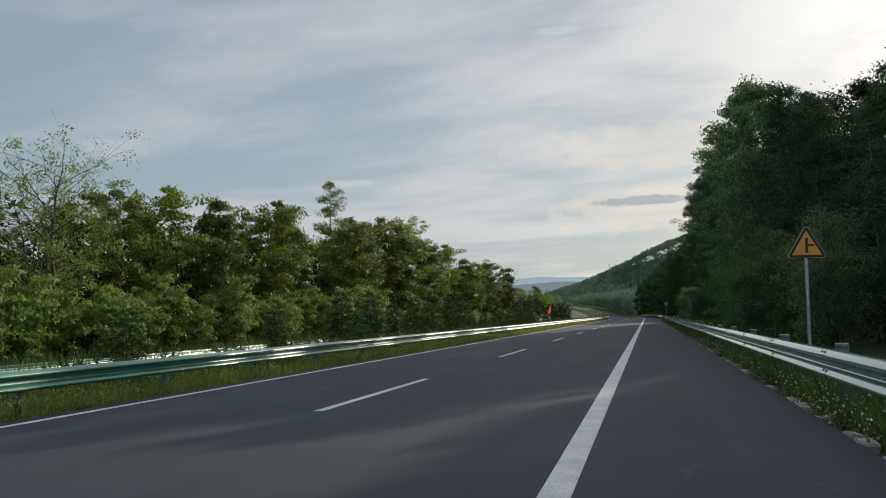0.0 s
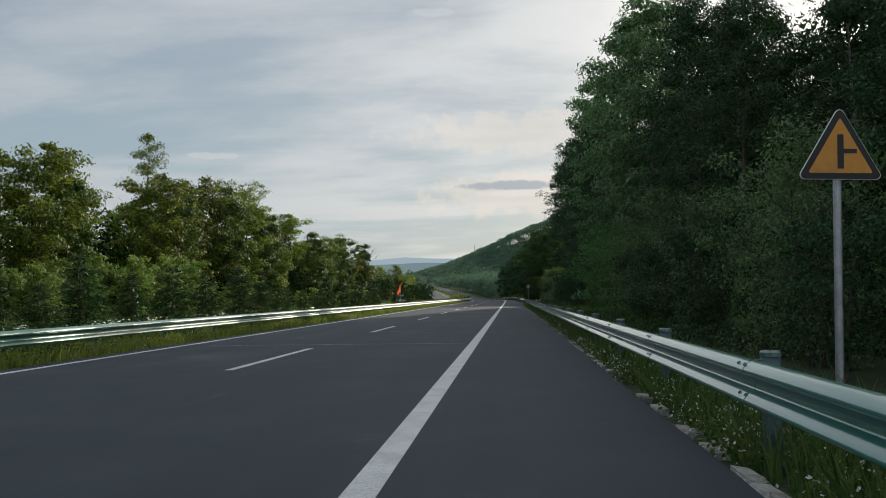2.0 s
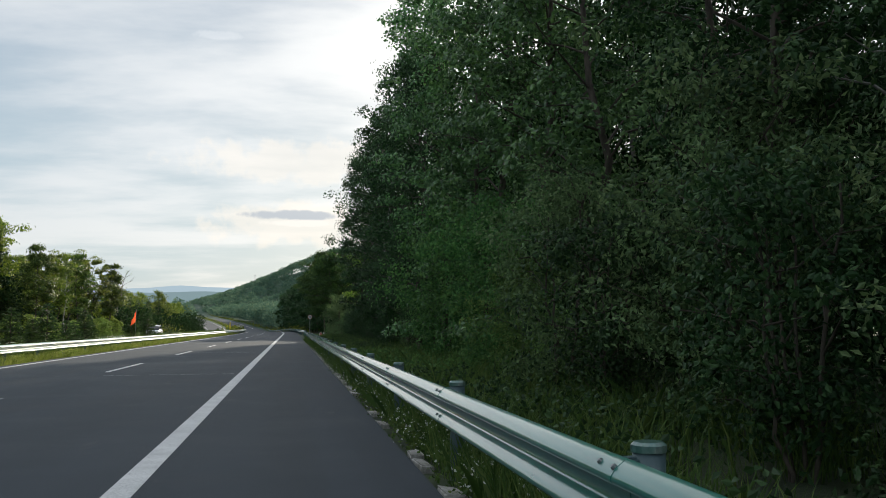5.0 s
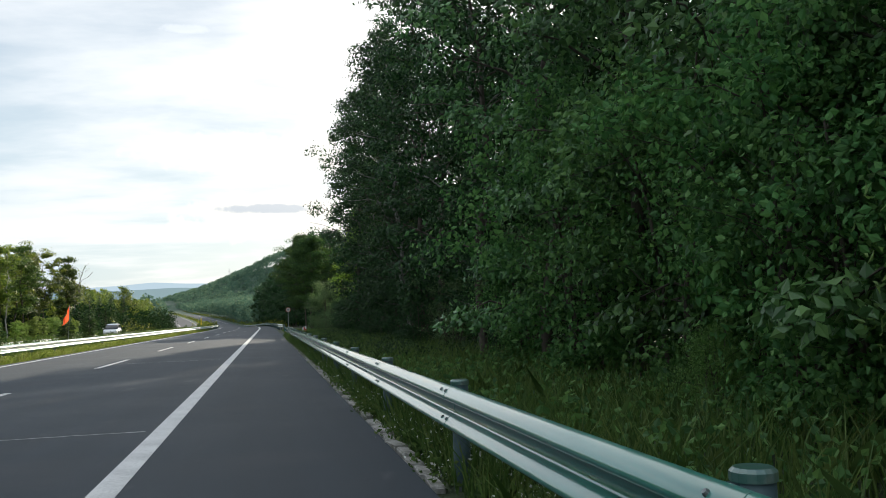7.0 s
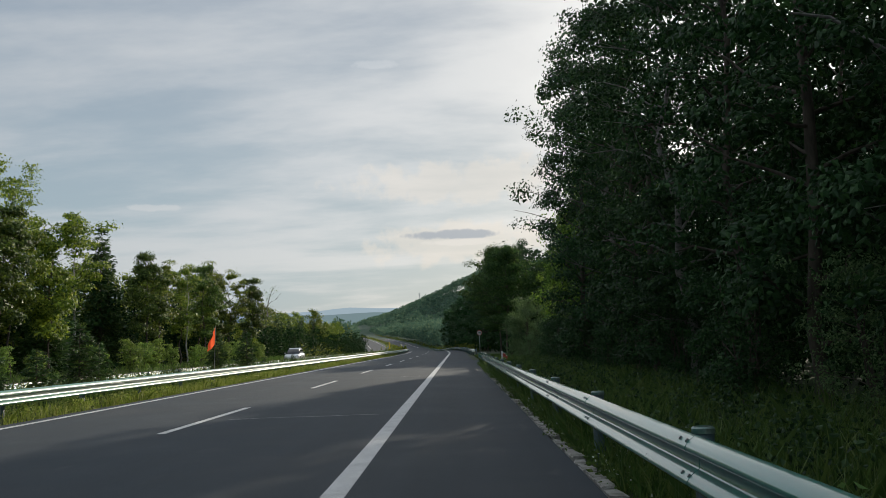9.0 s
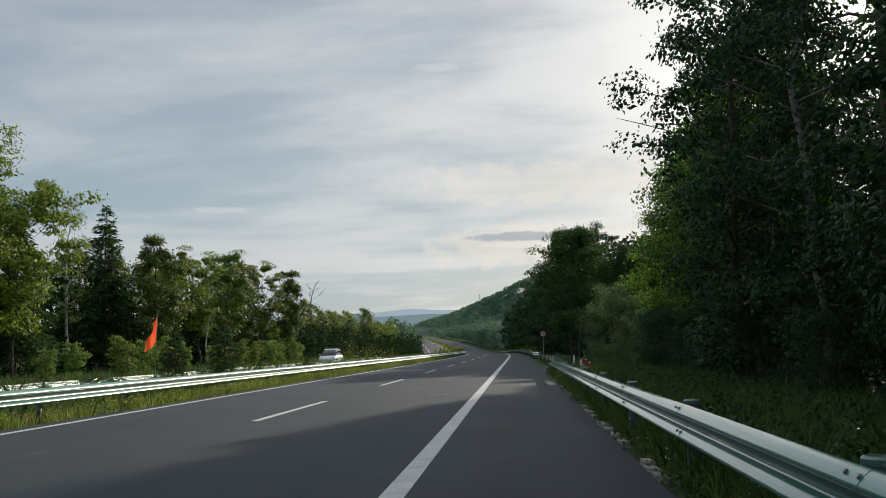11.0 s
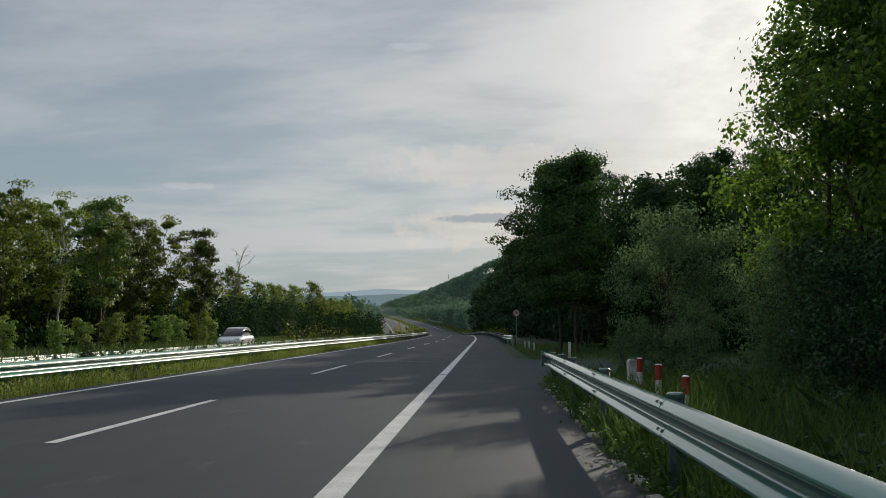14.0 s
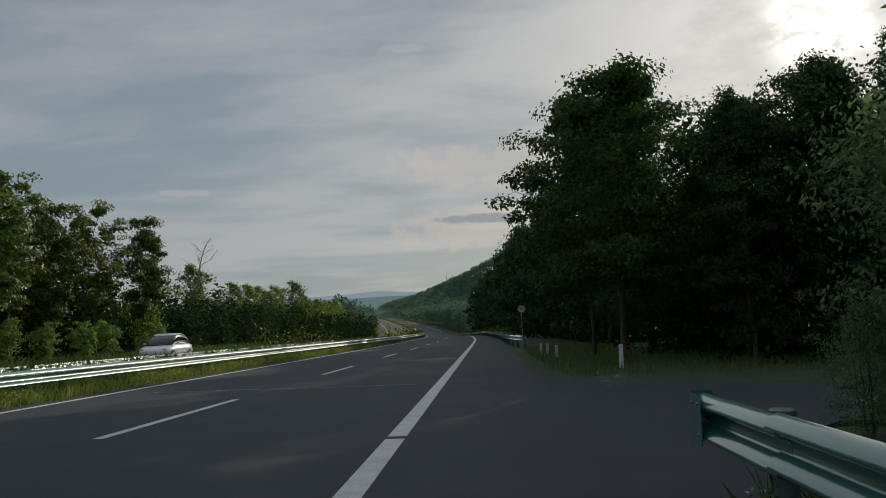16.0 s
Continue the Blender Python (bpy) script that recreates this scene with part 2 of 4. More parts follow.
ORANGE = surface("orange_sign_sheet", (0.66, 0.27, 0.035), (0.72, 0.32, 0.05), 3, 0.45, stain=(0.55, 0.24, 0.05), stain_scale=2)
BLACK = surface("black_sign_ink", (0.014, 0.014, 0.015), (0.022, 0.021, 0.02), 6, 0.5)
WHITE = surface("white_paint", (0.55, 0.55, 0.53), (0.72, 0.72, 0.70), 9, 0.5, stain=(0.40, 0.38, 0.33), stain_scale=4)
RED = surface("red_paint", (0.36, 0.03, 0.025), (0.48, 0.05, 0.035), 9, 0.5, stain=(0.25, 0.05, 0.04), stain_scale=4)
CONCRETE = surface("whitewashed_concrete", (0.50, 0.50, 0.49), (0.68, 0.68, 0.66), 12, 0.85, 0.3, 40, stain=(0.22, 0.22, 0.2), stain_scale=5)

YELLOW = surface("yellow_sheet", (0.60, 0.42, 0.04), (0.70, 0.50, 0.06), 6, 0.5)
SEAL = surface("crack_filler", (0.32, 0.32, 0.32), (0.46, 0.46, 0.455), 10, 0.8)
BARK = surface("grey_brown_bark", (0.045, 0.036, 0.028), (0.11, 0.09, 0.07), 9, 0.9, 0.8, 18, stretch=(1, 1, 0.3))
BIRCH = surface("pale_birch_bark", (0.11, 0.10, 0.09), (0.25, 0.24, 0.22), 3, 0.8, 0.4, 14, stain=(0.05, 0.045, 0.04), stain_scale=5, stretch=(0.6, 0.6, 2.0))
BIRCH_PALE = surface("white_birch_bark", (0.26, 0.25, 0.23), (0.46, 0.45, 0.42), 3, 0.8, 0.4, 14, stain=(0.06, 0.055, 0.05), stain_scale=5, stretch=(0.6, 0.6, 2.0))
DEADWOOD = surface("bleached_dead_wood", (0.12, 0.10, 0.085), (0.24, 0.21, 0.18), 6, 0.9)
CAR_PAINT = surface("white_car_paint", (0.70, 0.71, 0.72), (0.76, 0.77, 0.78), 4, 0.25, coat=0.6)
CAR_GLASS = surface("dark_car_glass", (0.012, 0.015, 0.017), (0.02, 0.024, 0.027), 3, 0.08, spec=0.7)
RUBBER = surface("tyre_rubber", (0.015, 0.015, 0.015), (0.03, 0.03, 0.03), 20, 0.8)
LAMP_RED = surface("red_lamp_plastic", (0.30, 0.01, 0.01), (0.40, 0.02, 0.02), 5, 0.25)
LAMP_CLEAR = surface("clear_lamp_plastic", (0.55, 0.56, 0.58), (0.66, 0.67, 0.68), 5, 0.15)

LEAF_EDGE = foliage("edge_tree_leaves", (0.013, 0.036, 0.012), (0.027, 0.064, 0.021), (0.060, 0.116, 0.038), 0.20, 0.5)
# The dome trees' shaded look is put into this darker leaf colour.
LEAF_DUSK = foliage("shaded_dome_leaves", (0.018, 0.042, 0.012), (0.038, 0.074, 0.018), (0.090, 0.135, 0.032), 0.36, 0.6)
# Yellow-green of leaves lit from behind is put into this colour too.
LEAF_MID = foliage("backlit_green_leaves", (0.038, 0.080, 0.014), (0.095, 0.170, 0.028), (0.185, 0.275, 0.048), 0.46, 0.5)
# Bush and weed leaves with extra brightness put into the colour as light.
LEAF_BRIGHT_BUSH = foliage("brightened_bush_leaves", (0.040, 0.102, 0.032), (0.082, 0.182, 0.052), (0.150, 0.275, 0.082), 0.36, 0.55)
# Shade inside the wood is put into the colour: leaves darker than at the edge.
LEAF_DEEP = foliage("depth_shade_leaves", (0.010, 0.026, 0.009), (0.017, 0.040, 0.013), (0.030, 0.060, 0.019), 0.18, 0.85)
# The yellow of sunlit foliage is put into this base colour.
LEAF_SUN = foliage("sun_yellowed_leaves", (0.036, 0.066, 0.010), (0.128, 0.168, 0.022), (0.275, 0.310, 0.045), 0.30, 0.5, 0.6)
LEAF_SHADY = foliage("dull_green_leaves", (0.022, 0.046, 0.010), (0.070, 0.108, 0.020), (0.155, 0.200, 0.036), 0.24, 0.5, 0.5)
LEAF_YOUNG = foliage("young_leaves", (0.085, 0.138, 0.030), (0.160, 0.230, 0.050), (0.245, 0.320, 0.080), 0.38, 0.6)
LEAF_WILLOW = foliage("willow_leaves", (0.058, 0.100, 0.042), (0.105, 0.165, 0.068), (0.185, 0.260, 0.112), 0.38, 0.6)
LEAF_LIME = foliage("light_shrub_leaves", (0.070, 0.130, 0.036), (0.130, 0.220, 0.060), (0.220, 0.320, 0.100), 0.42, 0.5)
# Edge tree leaves lightened in colour, in place of stronger light.
LEAF_BRIGHTENED = foliage("brightened_birch_leaves", (0.036, 0.090, 0.030), (0.082, 0.178, 0.058), (0.170, 0.310, 0.100), 0.22, 0.36)
NEEDLE = foliage("spruce_needles", (0.020, 0.046, 0.014), (0.044, 0.086, 0.024), (0.090, 0.140, 0.038), 0.20, 0.6)
# Distance haze is put into this leaf colour: paler and bluer than near leaves.
FAR_LEAF = foliage("hazed_wood_leaves", (0.054, 0.102, 0.074), (0.085, 0.146, 0.099), (0.138, 0.196, 0.122), 0.35, 0.8)
GRASS = foliage("verge_grass", (0.042, 0.080, 0.020), (0.078, 0.130, 0.032), (0.135, 0.175, 0.052), 0.38, 0.55)
# Sunlight on the median edge is put into this bright yellow-green.
GRASS_SUNLIT = foliage("sunlit_yellow_grass", (0.105, 0.140, 0.024), (0.185, 0.222, 0.046), (0.280, 0.280, 0.098), 0.40, 0.6)
CLOTH = foliage("red_cloth", (0.60, 0.07, 0.045), (0.72, 0.11, 0.07), (0.80, 0.16, 0.10), 0.45, 0.8, 0.1)
FLOWER = foliage("white_petals", (0.45, 0.46, 0.42), (0.58, 0.58, 0.54), (0.70, 0.70, 0.66), 0.2, 0.7, 0.1)
FAR_RIDGE = distance_haze("far_ridge_air", (0.285, 0.365, 0.42), (0.30, 0.38, 0.435))
MID_RIDGE = distance_haze("mid_ridge_air", (0.15, 0.215, 0.235), (0.17, 0.235, 0.25))


# ---- building helpers ----
def part(name, data, mat, parent=None, label=""):
    """Links a bmesh or a mesh as ONE object, under a thing or at top level."""
    if isinstance(data, bmesh.types.BMesh):
        me = bpy.data.meshes.new(name)
        data.to_mesh(me)
        data.free()
    else:
        me = data
    if mat and not me.materials:
        me.materials.append(mat)
    ob = new(name, me)
    if parent is not None:
        ob.parent = parent
    if label:
        ob["label"] = label
    return ob


def empty(name, m=None, label="", category="", group="", kind=""):
    ob = new(name)
    ob.empty_display_size = 0.2
    if m is not None:
        ob.matrix_basis = m
    return tagged(ob, label, category, group, kind)


def mesh_of(name, verts, faces, smooth=False):
    me = bpy.data.meshes.new(name)
    me.from_pydata(verts.tolist() if isinstance(verts, np.ndarray) else verts, [], faces.tolist() if isinstance(faces, np.ndarray) else faces)
    if smooth:
        me.polygons.foreach_set("use_smooth", [True] * len(me.polygons))
    me.update()
    return me


def box(bm, x0, x1, y0, y1, z0, z1, bevel=0.0):
    made = bmesh.ops.create_cube(bm, size=1.0, matrix=Matrix.Translation(((x0 + x1) / 2, (y0 + y1) / 2, (z0 + z1) / 2)) @ Matrix.Diagonal((x1 - x0, y1 - y0, z1 - z0, 1)))
    if bevel:
        edges = {e for v in made["verts"] for e in v.link_edges}
        bmesh.ops.bevel(bm, geom=list(edges), offset=bevel, segments=2, affect="EDGES")


def cyl(bm, r0, r1, z0, z1, seg=12, x=0.0, y=0.0, m=None):
    mm = Matrix.Translation((x, y, (z0 + z1) / 2))
    bmesh.ops.create_cone(bm, cap_ends=True, segments=seg, radius1=r0, radius2=r1, depth=z1 - z0, matrix=(m @ mm) if m else mm)


def prism(points, depth, axis="y"):
    """A flat outline (u, v) with a thickness along one axis, centred on it."""
    bm = bmesh.new()
    put = (lambda u, v, w: (u, w, v)) if axis == "y" else (lambda u, v, w: (w, u, v))
    a = [bm.verts.new(put(u, v, -depth / 2)) for u, v in points]
    b = [bm.verts.new(put(u, v, depth / 2)) for u, v in points]
    bm.faces.new(a)
    bm.faces.new(b[::-1])
    for i in range(len(a)):
        j = (i + 1) % len(a)
        bm.faces.new((a[j], a[i], b[i], b[j]))
    bmesh.ops.recalc_face_normals(bm, faces=bm.faces)
    return bm


def tube_arrays(points, radii, seg=6):
    """Vertices and faces of a tapered tube along a line of points."""
    pts = np.array(points, float)
    n = len(pts)
    vs, fs = [], []
    for i in range(n):
        d = pts[min(i + 1, n - 1)] - pts[max(i - 1, 0)]
        d = d / (np.linalg.norm(d) + 1e-9)
        ref = np.array([1.0, 0, 0]) if abs(d[0]) < 0.8 else np.array([0, 1.0, 0])
        u = np.cross(d, ref)
        u /= np.linalg.norm(u)
        w = np.cross(d, u)
        for k in range(seg):
            a = 2 * math.pi * k / seg
            vs.append(pts[i] + radii[i] * (math.cos(a) * u + math.sin(a) * w))
    for i in range(n - 1):
        for k in range(seg):
            q = (k + 1) % seg
            fs.append((i * seg + k, i * seg + q, (i + 1) * seg + q, (i + 1) * seg + k))
    return vs, fs


class Soup:
    """Collects tubes into one mesh."""

    def __init__(self):
        self.v, self.f = [], []

    def tube(self, points, radii, seg=6):
        vs, fs = tube_arrays(points, radii, seg)
        o = len(self.v)
        self.v += [tuple(p) for p in vs]
        self.f += [tuple(i + o for i in f) for f in fs]

    def mesh(self, name):
        return mesh_of(name, self.v, self.f, True)


def leaf_mesh(name, at, size, rng, droop=0.3, slim=0.34, axis=None, out=None, flat=False):
    """One folded leaf at each point; size may differ leaf by leaf; out: the way that the leaves face."""
    n = len(at)
    u = rng.normal(size=(n, 3)) if axis is None else axis + rng.normal(scale=0.35, size=(n, 3))
    u[:, 2] -= droop
    w = rng.normal(size=(n, 3)) * (1.0 if out is None else 0.55)
    w = w + (np.array([0, 0, 0.6]) if out is None else out)
    w /= np.linalg.norm(w, axis=1, keepdims=True) + 1e-9
    if axis is None:
        u -= w * (u * w).sum(1, keepdims=True)
    u /= np.linalg.norm(u, axis=1, keepdims=True) + 1e-9
    v = np.cross(u, w)
    v /= np.linalg.norm(v, axis=1, keepdims=True) + 1e-9
    w = np.cross(u, v)
    s = (size * rng.uniform(0.65, 1.25, n))[:, None]
    if flat:
        tris = np.stack([at - v * s * slim, at + v * s * slim, at + u * s], 1)
        return mesh_of(name, tris.reshape(-1, 3), np.arange(3 * n).reshape(-1, 3))
    quads = np.stack([at, at + u * s * 0.45 + v * s * slim + w * s * 0.12, at + u * s, at + u * s * 0.45 - v * s * slim + w * s * 0.12], 1)
    return mesh_of(name, quads.reshape(-1, 3), np.arange(4 * n).reshape(-1, 4))


def broadleaf(name, height, base, radius, leaves, size, seed, bark, leaf, label, category="tree", limbs=26, lean=(0.0, 0.0), widest=0.4, top=0.25, trunk_r=None, clump=0.5, stems=1, droop=0.3, slim=0.34, bare=0.0, shell=0.0, twigs=None, flat=False):
    """A tree with a tapered trunk, limbs and a crown of leaf clumps with gaps."""
    rng = np.random.RandomState(seed)
    wood, spots, weight = Soup(), [], []
    for s in range(stems):
        off = np.array([rng.uniform(-1, 1), rng.uniform(-1, 1), 0]) * (0.25 * radius if stems > 1 else 0)
        hh = height * (rng.uniform(0.75, 1.0) if s else 1.0)
        k = 8
        line = [np.array([off[0] * 0.3 + off[0] * 1.2 * i / k + lean[0] * (i / k) ** 1.5 + rng.normal(0, 0.012 * height) * (i > 0), off[1] * 0.3 + off[1] * 1.2 * i / k + lean[1] * (i / k) ** 1.5 + rng.normal(0, 0.012 * height) * (i > 0), -0.25 + (hh * 0.96 + 0.25) * i / k]) for i in range(k + 1)]
        r0 = (trunk_r or height * 0.0085) * (1 if s == 0 else 0.7)
        wood.tube(line, [r0 * (1 - 0.9 * i / k) + 0.008 for i in range(k + 1)], 7)
        arr = np.array(line)
        count = max(5, limbs // stems)
        for i in range(count):
            f = (i + rng.uniform(0.1, 0.9)) / count
            h = base + (hh * 0.97 - base) * f
            prof = min(1.0, (f + 0.12) / (widest + 0.12)) ** 0.6 if f < widest else top + (1 - top) * (1 - ((f - widest) / (1 - widest)) ** 1.6)
            reach = radius * prof * rng.uniform(0.65, 1.12)
            az = 2.4 * i + rng.uniform(-0.5, 0.5) + s * 1.1
            up = rng.uniform(0.15, 0.65) + 0.5 * f
            root = np.array([np.interp(h, arr[:, 2], arr[:, 0]), np.interp(h, arr[:, 2], arr[:, 1]), h])
            way = np.array([math.cos(az), math.sin(az), up])
            pts = [root]
            for q in range(1, 5):
                t = q / 4
                pts.append(root + way * reach * t + np.array([0, 0, -0.18 * reach * t * t]) + rng.normal(0, 0.05 * reach, 3))
            rr = max(0.012, r0 * 0.42 * (1 - 0.75 * f))
            wood.tube(pts, [rr, rr * 0.8, rr * 0.55, rr * 0.35, rr * 0.15], 4)
            for q in range(5):
                t = rng.uniform(0.35, 1.05)
                p = np.array([np.interp(t * 4, range(5), [a[c] for a in pts]) for c in range(3)])
                p = p + np.clip(rng.normal(0, 0.22, 3), -0.26, 0.26) * (0.4 + 0.6 * reach)
                if q < (twigs if twigs is not None else (2 if stems == 1 else 1)):
                    wood.tube([pts[2], (pts[2] + p) / 2 + rng.normal(0, 0.04, 3), p], [rr * 0.4, rr * 0.25, 0.006], 3)
                if rng.uniform() > bare:
                    spots.append(p)
                    weight.append(rng.uniform(0.5, 1.4))
    thing = empty(name, None, label, category)
    part("trunk", wood.mesh("trunk"), bark, thing)
    if leaves and spots:
        weight = np.array(weight) / sum(weight)
        pick = rng.choice(len(spots), leaves, p=weight)
        spots = np.array(spots)
        wide = clump * rng.uniform(0.6, 1.3, len(spots)) * (height / 12.0) ** 0.3
        cloud = rng.normal(size=(leaves, 3))
        if shell:
            cloud[:, 2] = np.abs(cloud[:, 2]) - 0.45
            ball = cloud / (np.linalg.norm(cloud, axis=1, keepdims=True) + 1e-9) * rng.uniform(0.8, 1.45, (leaves, 1))
            cloud = cloud * (1 - shell) + ball * shell
        at = spots[pick] + cloud * wide[pick][:, None] * np.array([1, 1, 0.7])
        at[:, 2] = np.maximum(at[:, 2], 0.08)
        out = (at - spots[pick]) / wide[pick][:, None] * 0.7
        axis = at[:, :2] - np.array(lean) * 0.5
        out[:, :2] += 0.45 * axis / (np.linalg.norm(axis, axis=1, keepdims=True) + 0.3)
        out[:, 2] += 0.45
        part("crown", leaf_mesh("crown", at, size, rng, droop, slim, None, out, flat), leaf, thing)
    return thing


def spruce(name, height, radius, seed, label, base=0.25, tiers=None, per=34, needle=0.16):
    """A spruce: whorls of sagging boughs, each set with needle sprays."""
    rng = np.random.RandomState(seed)
    wood, at, axis = Soup(), [], []
    r0 = height * 0.012 + 0.01
    wood.tube([(0, 0, -0.2), (rng.normal(0, 0.02), 0, height * 0.5), (0, 0, height)], [r0, r0 * 0.6, 0.008], 7)
    tiers = tiers or max(10, int(height * 3.2))
    for i in range(tiers):
        f = (i + rng.uniform(0, 0.6)) / tiers
        h = base + (height - base) * f
        n = 6 if f < 0.85 else 4
        for k in range(n):
            reach = (radius * (1 - f) ** 0.85 + 0.12) * rng.uniform(0.55, 1.15)
            az = 2 * math.pi * k / n + i * 0.7 + rng.uniform(-0.5, 0.5)
            h = base + (height - base) * min(0.99, max(0.0, f + rng.uniform(-0.5, 0.5) / tiers))
            way = np.array([math.cos(az), math.sin(az), 0.0])
            rise = 0.25 * f - 0.10 + rng.normal(0, 0.14)
            pts = [np.array([0, 0, h]), np.array([0, 0, h]) + way * reach * 0.5 + np.array([0, 0, rise * reach * 0.4]), np.array([0, 0, h]) + way * reach + np.array([0, 0, (rise - 0.12 * (1 - f)) * reach])]
            wood.tube(pts, [r0 * 0.22 * (1 - f) + 0.006, 0.008, 0.004], 3)
            side = np.array([-way[1], way[0], 0])
            m = max(6, int(per * reach / radius))
            t = rng.uniform(0.12, 1.0, m)
            sgn = rng.choice([-1, 1], m)
            spread = rng.uniform(0, 0.30, m) * reach * (1.1 - t)
            p = pts[0] + (pts[2] - pts[0]) * t[:, None] + side * (sgn * spread)[:, None] + np.array([0, 0, 1]) * rng.normal(-0.02, 0.07 * reach, m)[:, None]
            at.append(p)
            axis.append(way * 0.8 + side * (sgn * 0.7)[:, None] + np.array([0, 0, -0.15]))
    thing = empty(name, None, label, "tree")
    part("trunk", wood.mesh("trunk"), BARK, thing)
    at, axis = np.concatenate(at), np.concatenate(axis)
    part("crown", leaf_mesh("crown", at, needle * (0.7 + 0.06 * height), rng, 0.1, 0.17, axis, None, True), NEEDLE, thing)
    return thing


def blades(name, xy, ground_z, tall, wide, mat, seed, label, lean=0.35):
    """Grass: one bent blade a point, as one object."""
    rng = np.random.RandomState(seed)
    n = len(xy)
    h = tall * rng.uniform(0.45, 1.25, n)
    a = rng.uniform(0, 2 * math.pi, n)
    b = np.stack([np.cos(a), np.sin(a), 0 * a], 1) * (wide / 2)
    root = np.column_stack([xy, np.full(n, ground_z) if np.isscalar(ground_z) else ground_z])
    tilt = rng.normal(0, lean, (n, 2)) * h[:, None]
    mid = root + np.column_stack([tilt * 0.35, h * 0.6])
    tip = root + np.column_stack([tilt, h])
    v = np.stack([root - b, root + b, mid + b * 0.8, tip, mid - b * 0.8], 1).reshape(-1, 3)
    f = np.arange(5 * n).reshape(-1, 5)
    return tagged(part(name, mesh_of(name, v, f), mat), label, "grass", kind="stuff")


# ---- lie of the land ----
STATION = np.arange(-400.0, 6000.0, 5.0)


def eased(points, window):
    """A polyline of (station, value), with its corners rounded."""
    raw = np.interp(STATION, [p[0] for p in points], [p[1] for p in points])
    pad = np.concatenate([np.full(window, raw[0]), raw, raw[-1] + (raw[-1] - raw[-2]) * np.arange(1, window + 1)])
    return np.convolve(pad, np.ones(2 * window + 1) / (2 * window + 1), "valid")


BEND = eased([(-400, 0), (230, 0), (400, -11.5), (530, -28), (773, -61), (1084, -111), (1473, -180), (6000, -990)], 12)
RISE = eased([(-400, 0), (262, 0), (320, -0.75), (370, -0.85), (430, 0.2), (530, 3.0), (650, 5.8), (773, 8.4), (1084, 16.8), (1473, 27), (6000, 150)], 6)


def road_x(y):
    return float(np.interp(y, STATION, BEND))


def road_z(y):
    return float(np.interp(y, STATION, RISE))


def land(x, y):
    """Height of the ground: a flat road corridor, a wooded hill ahead, rising country beyond."""
    z = road_z(y) - 0.06
    off = x - road_x(y)
    out = max(0.0, off - 8.0, -off - 27.0)
    z += 3.0 * (1 - math.exp(-out / 120.0)) * min(1.0, max(0.0, (y - 150) / 300.0))
    z += 0.25 * noise.noise((x * 0.11, y * 0.11, 0.3)) * min(1.0, out / 6.0)
    fall = math.exp(-((y - 1225) / 230.0) ** 2) if y < 1225 else math.exp(-((y - 1225) / 900.0) ** 2)
    side = min(1.0, max(0.0, (off + 15) / 60.0)) if y < 1000 else 1.0
    z += (80 * math.exp(-((x - 90) / 150.0) ** 2) if x < 90 else 80) * fall * side
    return z


def build_ground():
    xs = [-2600, -1800, -1200, -800, -550, -400, -300, -220, -170, -130, -100, -80, -64, -52, -44, -38, -33, -29, -26, -24, -18, -12.4, -10, -7.9, -4, 0, 2.65, 3.2, 4, 5, 6.5, 8, 10, 12, 15, 19, 24, 30, 40, 55, 75, 100, 140, 190, 260, 360, 520, 800, 1300, 2000, 2800]
    ys = [-700, -300, -120, -60, -30, -15] + [6.0 * i for i in range(51)] + [300 + 20.0 * i for i in range(1, 51)] + [1350, 1450, 1600, 1800, 2100, 2500, 3000, 3600, 4300]
    verts = [(x + (road_x(y) if abs(x) < 130 else 0), y, land(x + (road_x(y) if abs(x) < 130 else 0), y)) for y in ys for x in xs]
    w = len(xs)
    faces = [(j * w + i, j * w + i + 1, (j + 1) * w + i + 1, (j + 1) * w + i) for j in range(len(ys) - 1) for i in range(w - 1)]
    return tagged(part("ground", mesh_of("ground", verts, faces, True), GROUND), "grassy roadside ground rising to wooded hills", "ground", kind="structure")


def ribbon(name, x0, x1, y0, y1, z, mat, parent=None, step=4.0, skirt=0.0):
    """A strip that follows the road, with a small drop at its sides."""
    n = max(1, int((y1 - y0) / step))
    ys = [y0 + (y1 - y0) * i / n for i in range(n + 1)]
    cols = [(x0, -skirt), (x0, 0), (x1, 0), (x1, -skirt)] if skirt else [(x0, 0), (x1, 0)]
    w = len(cols)
    verts = [(road_x(y) + x, y, road_z(y) + z + dz) for y in ys for x, dz in cols]
    faces = [(j * w + i, j * w + i + 1, (j + 1) * w + i + 1, (j + 1) * w + i) for j in range(n) for i in range(w - 1)]
    return part(name, mesh_of(name, verts, faces), mat, parent)


ground = build_ground()
road = tagged(ribbon("road", -7.95, 2.33, -60, 1300, 0.0, ASPHALT, skirt=0.10), "dark asphalt carriageway with two lanes and shoulder", "road", kind="structure")
far_road = tagged(ribbon("road_opposite", -23.4, -12.6, -60, 1300, 0.0, ASPHALT, skirt=0.10), "dark asphalt carriageway for oncoming traffic", "road", kind="structure")


def build_side_road():
    pts = [(2.33, 101.0), (2.8, 103.4), (3.2, 105.2), (3.8, 107.1), (5.0, 108.6), (9.0, 109.2), (42.0, 106.0), (42.0, 110.0), (12.0, 112.6), (6.6, 114.9), (3.7, 117.0), (2.7, 118.6), (2.33, 120.6)]
    bm = prism(pts, 0.10, "y")
    for v in bm.verts:
        x, d, y = v.co
        v.co = (x, y, d - 0.05)
    bmesh.ops.recalc_face_normals(bm, faces=bm.faces)
    return tagged(part("side_road", bm, ASPHALT), "asphalt mouth of a side road", "road", kind="structure")


build_side_road()


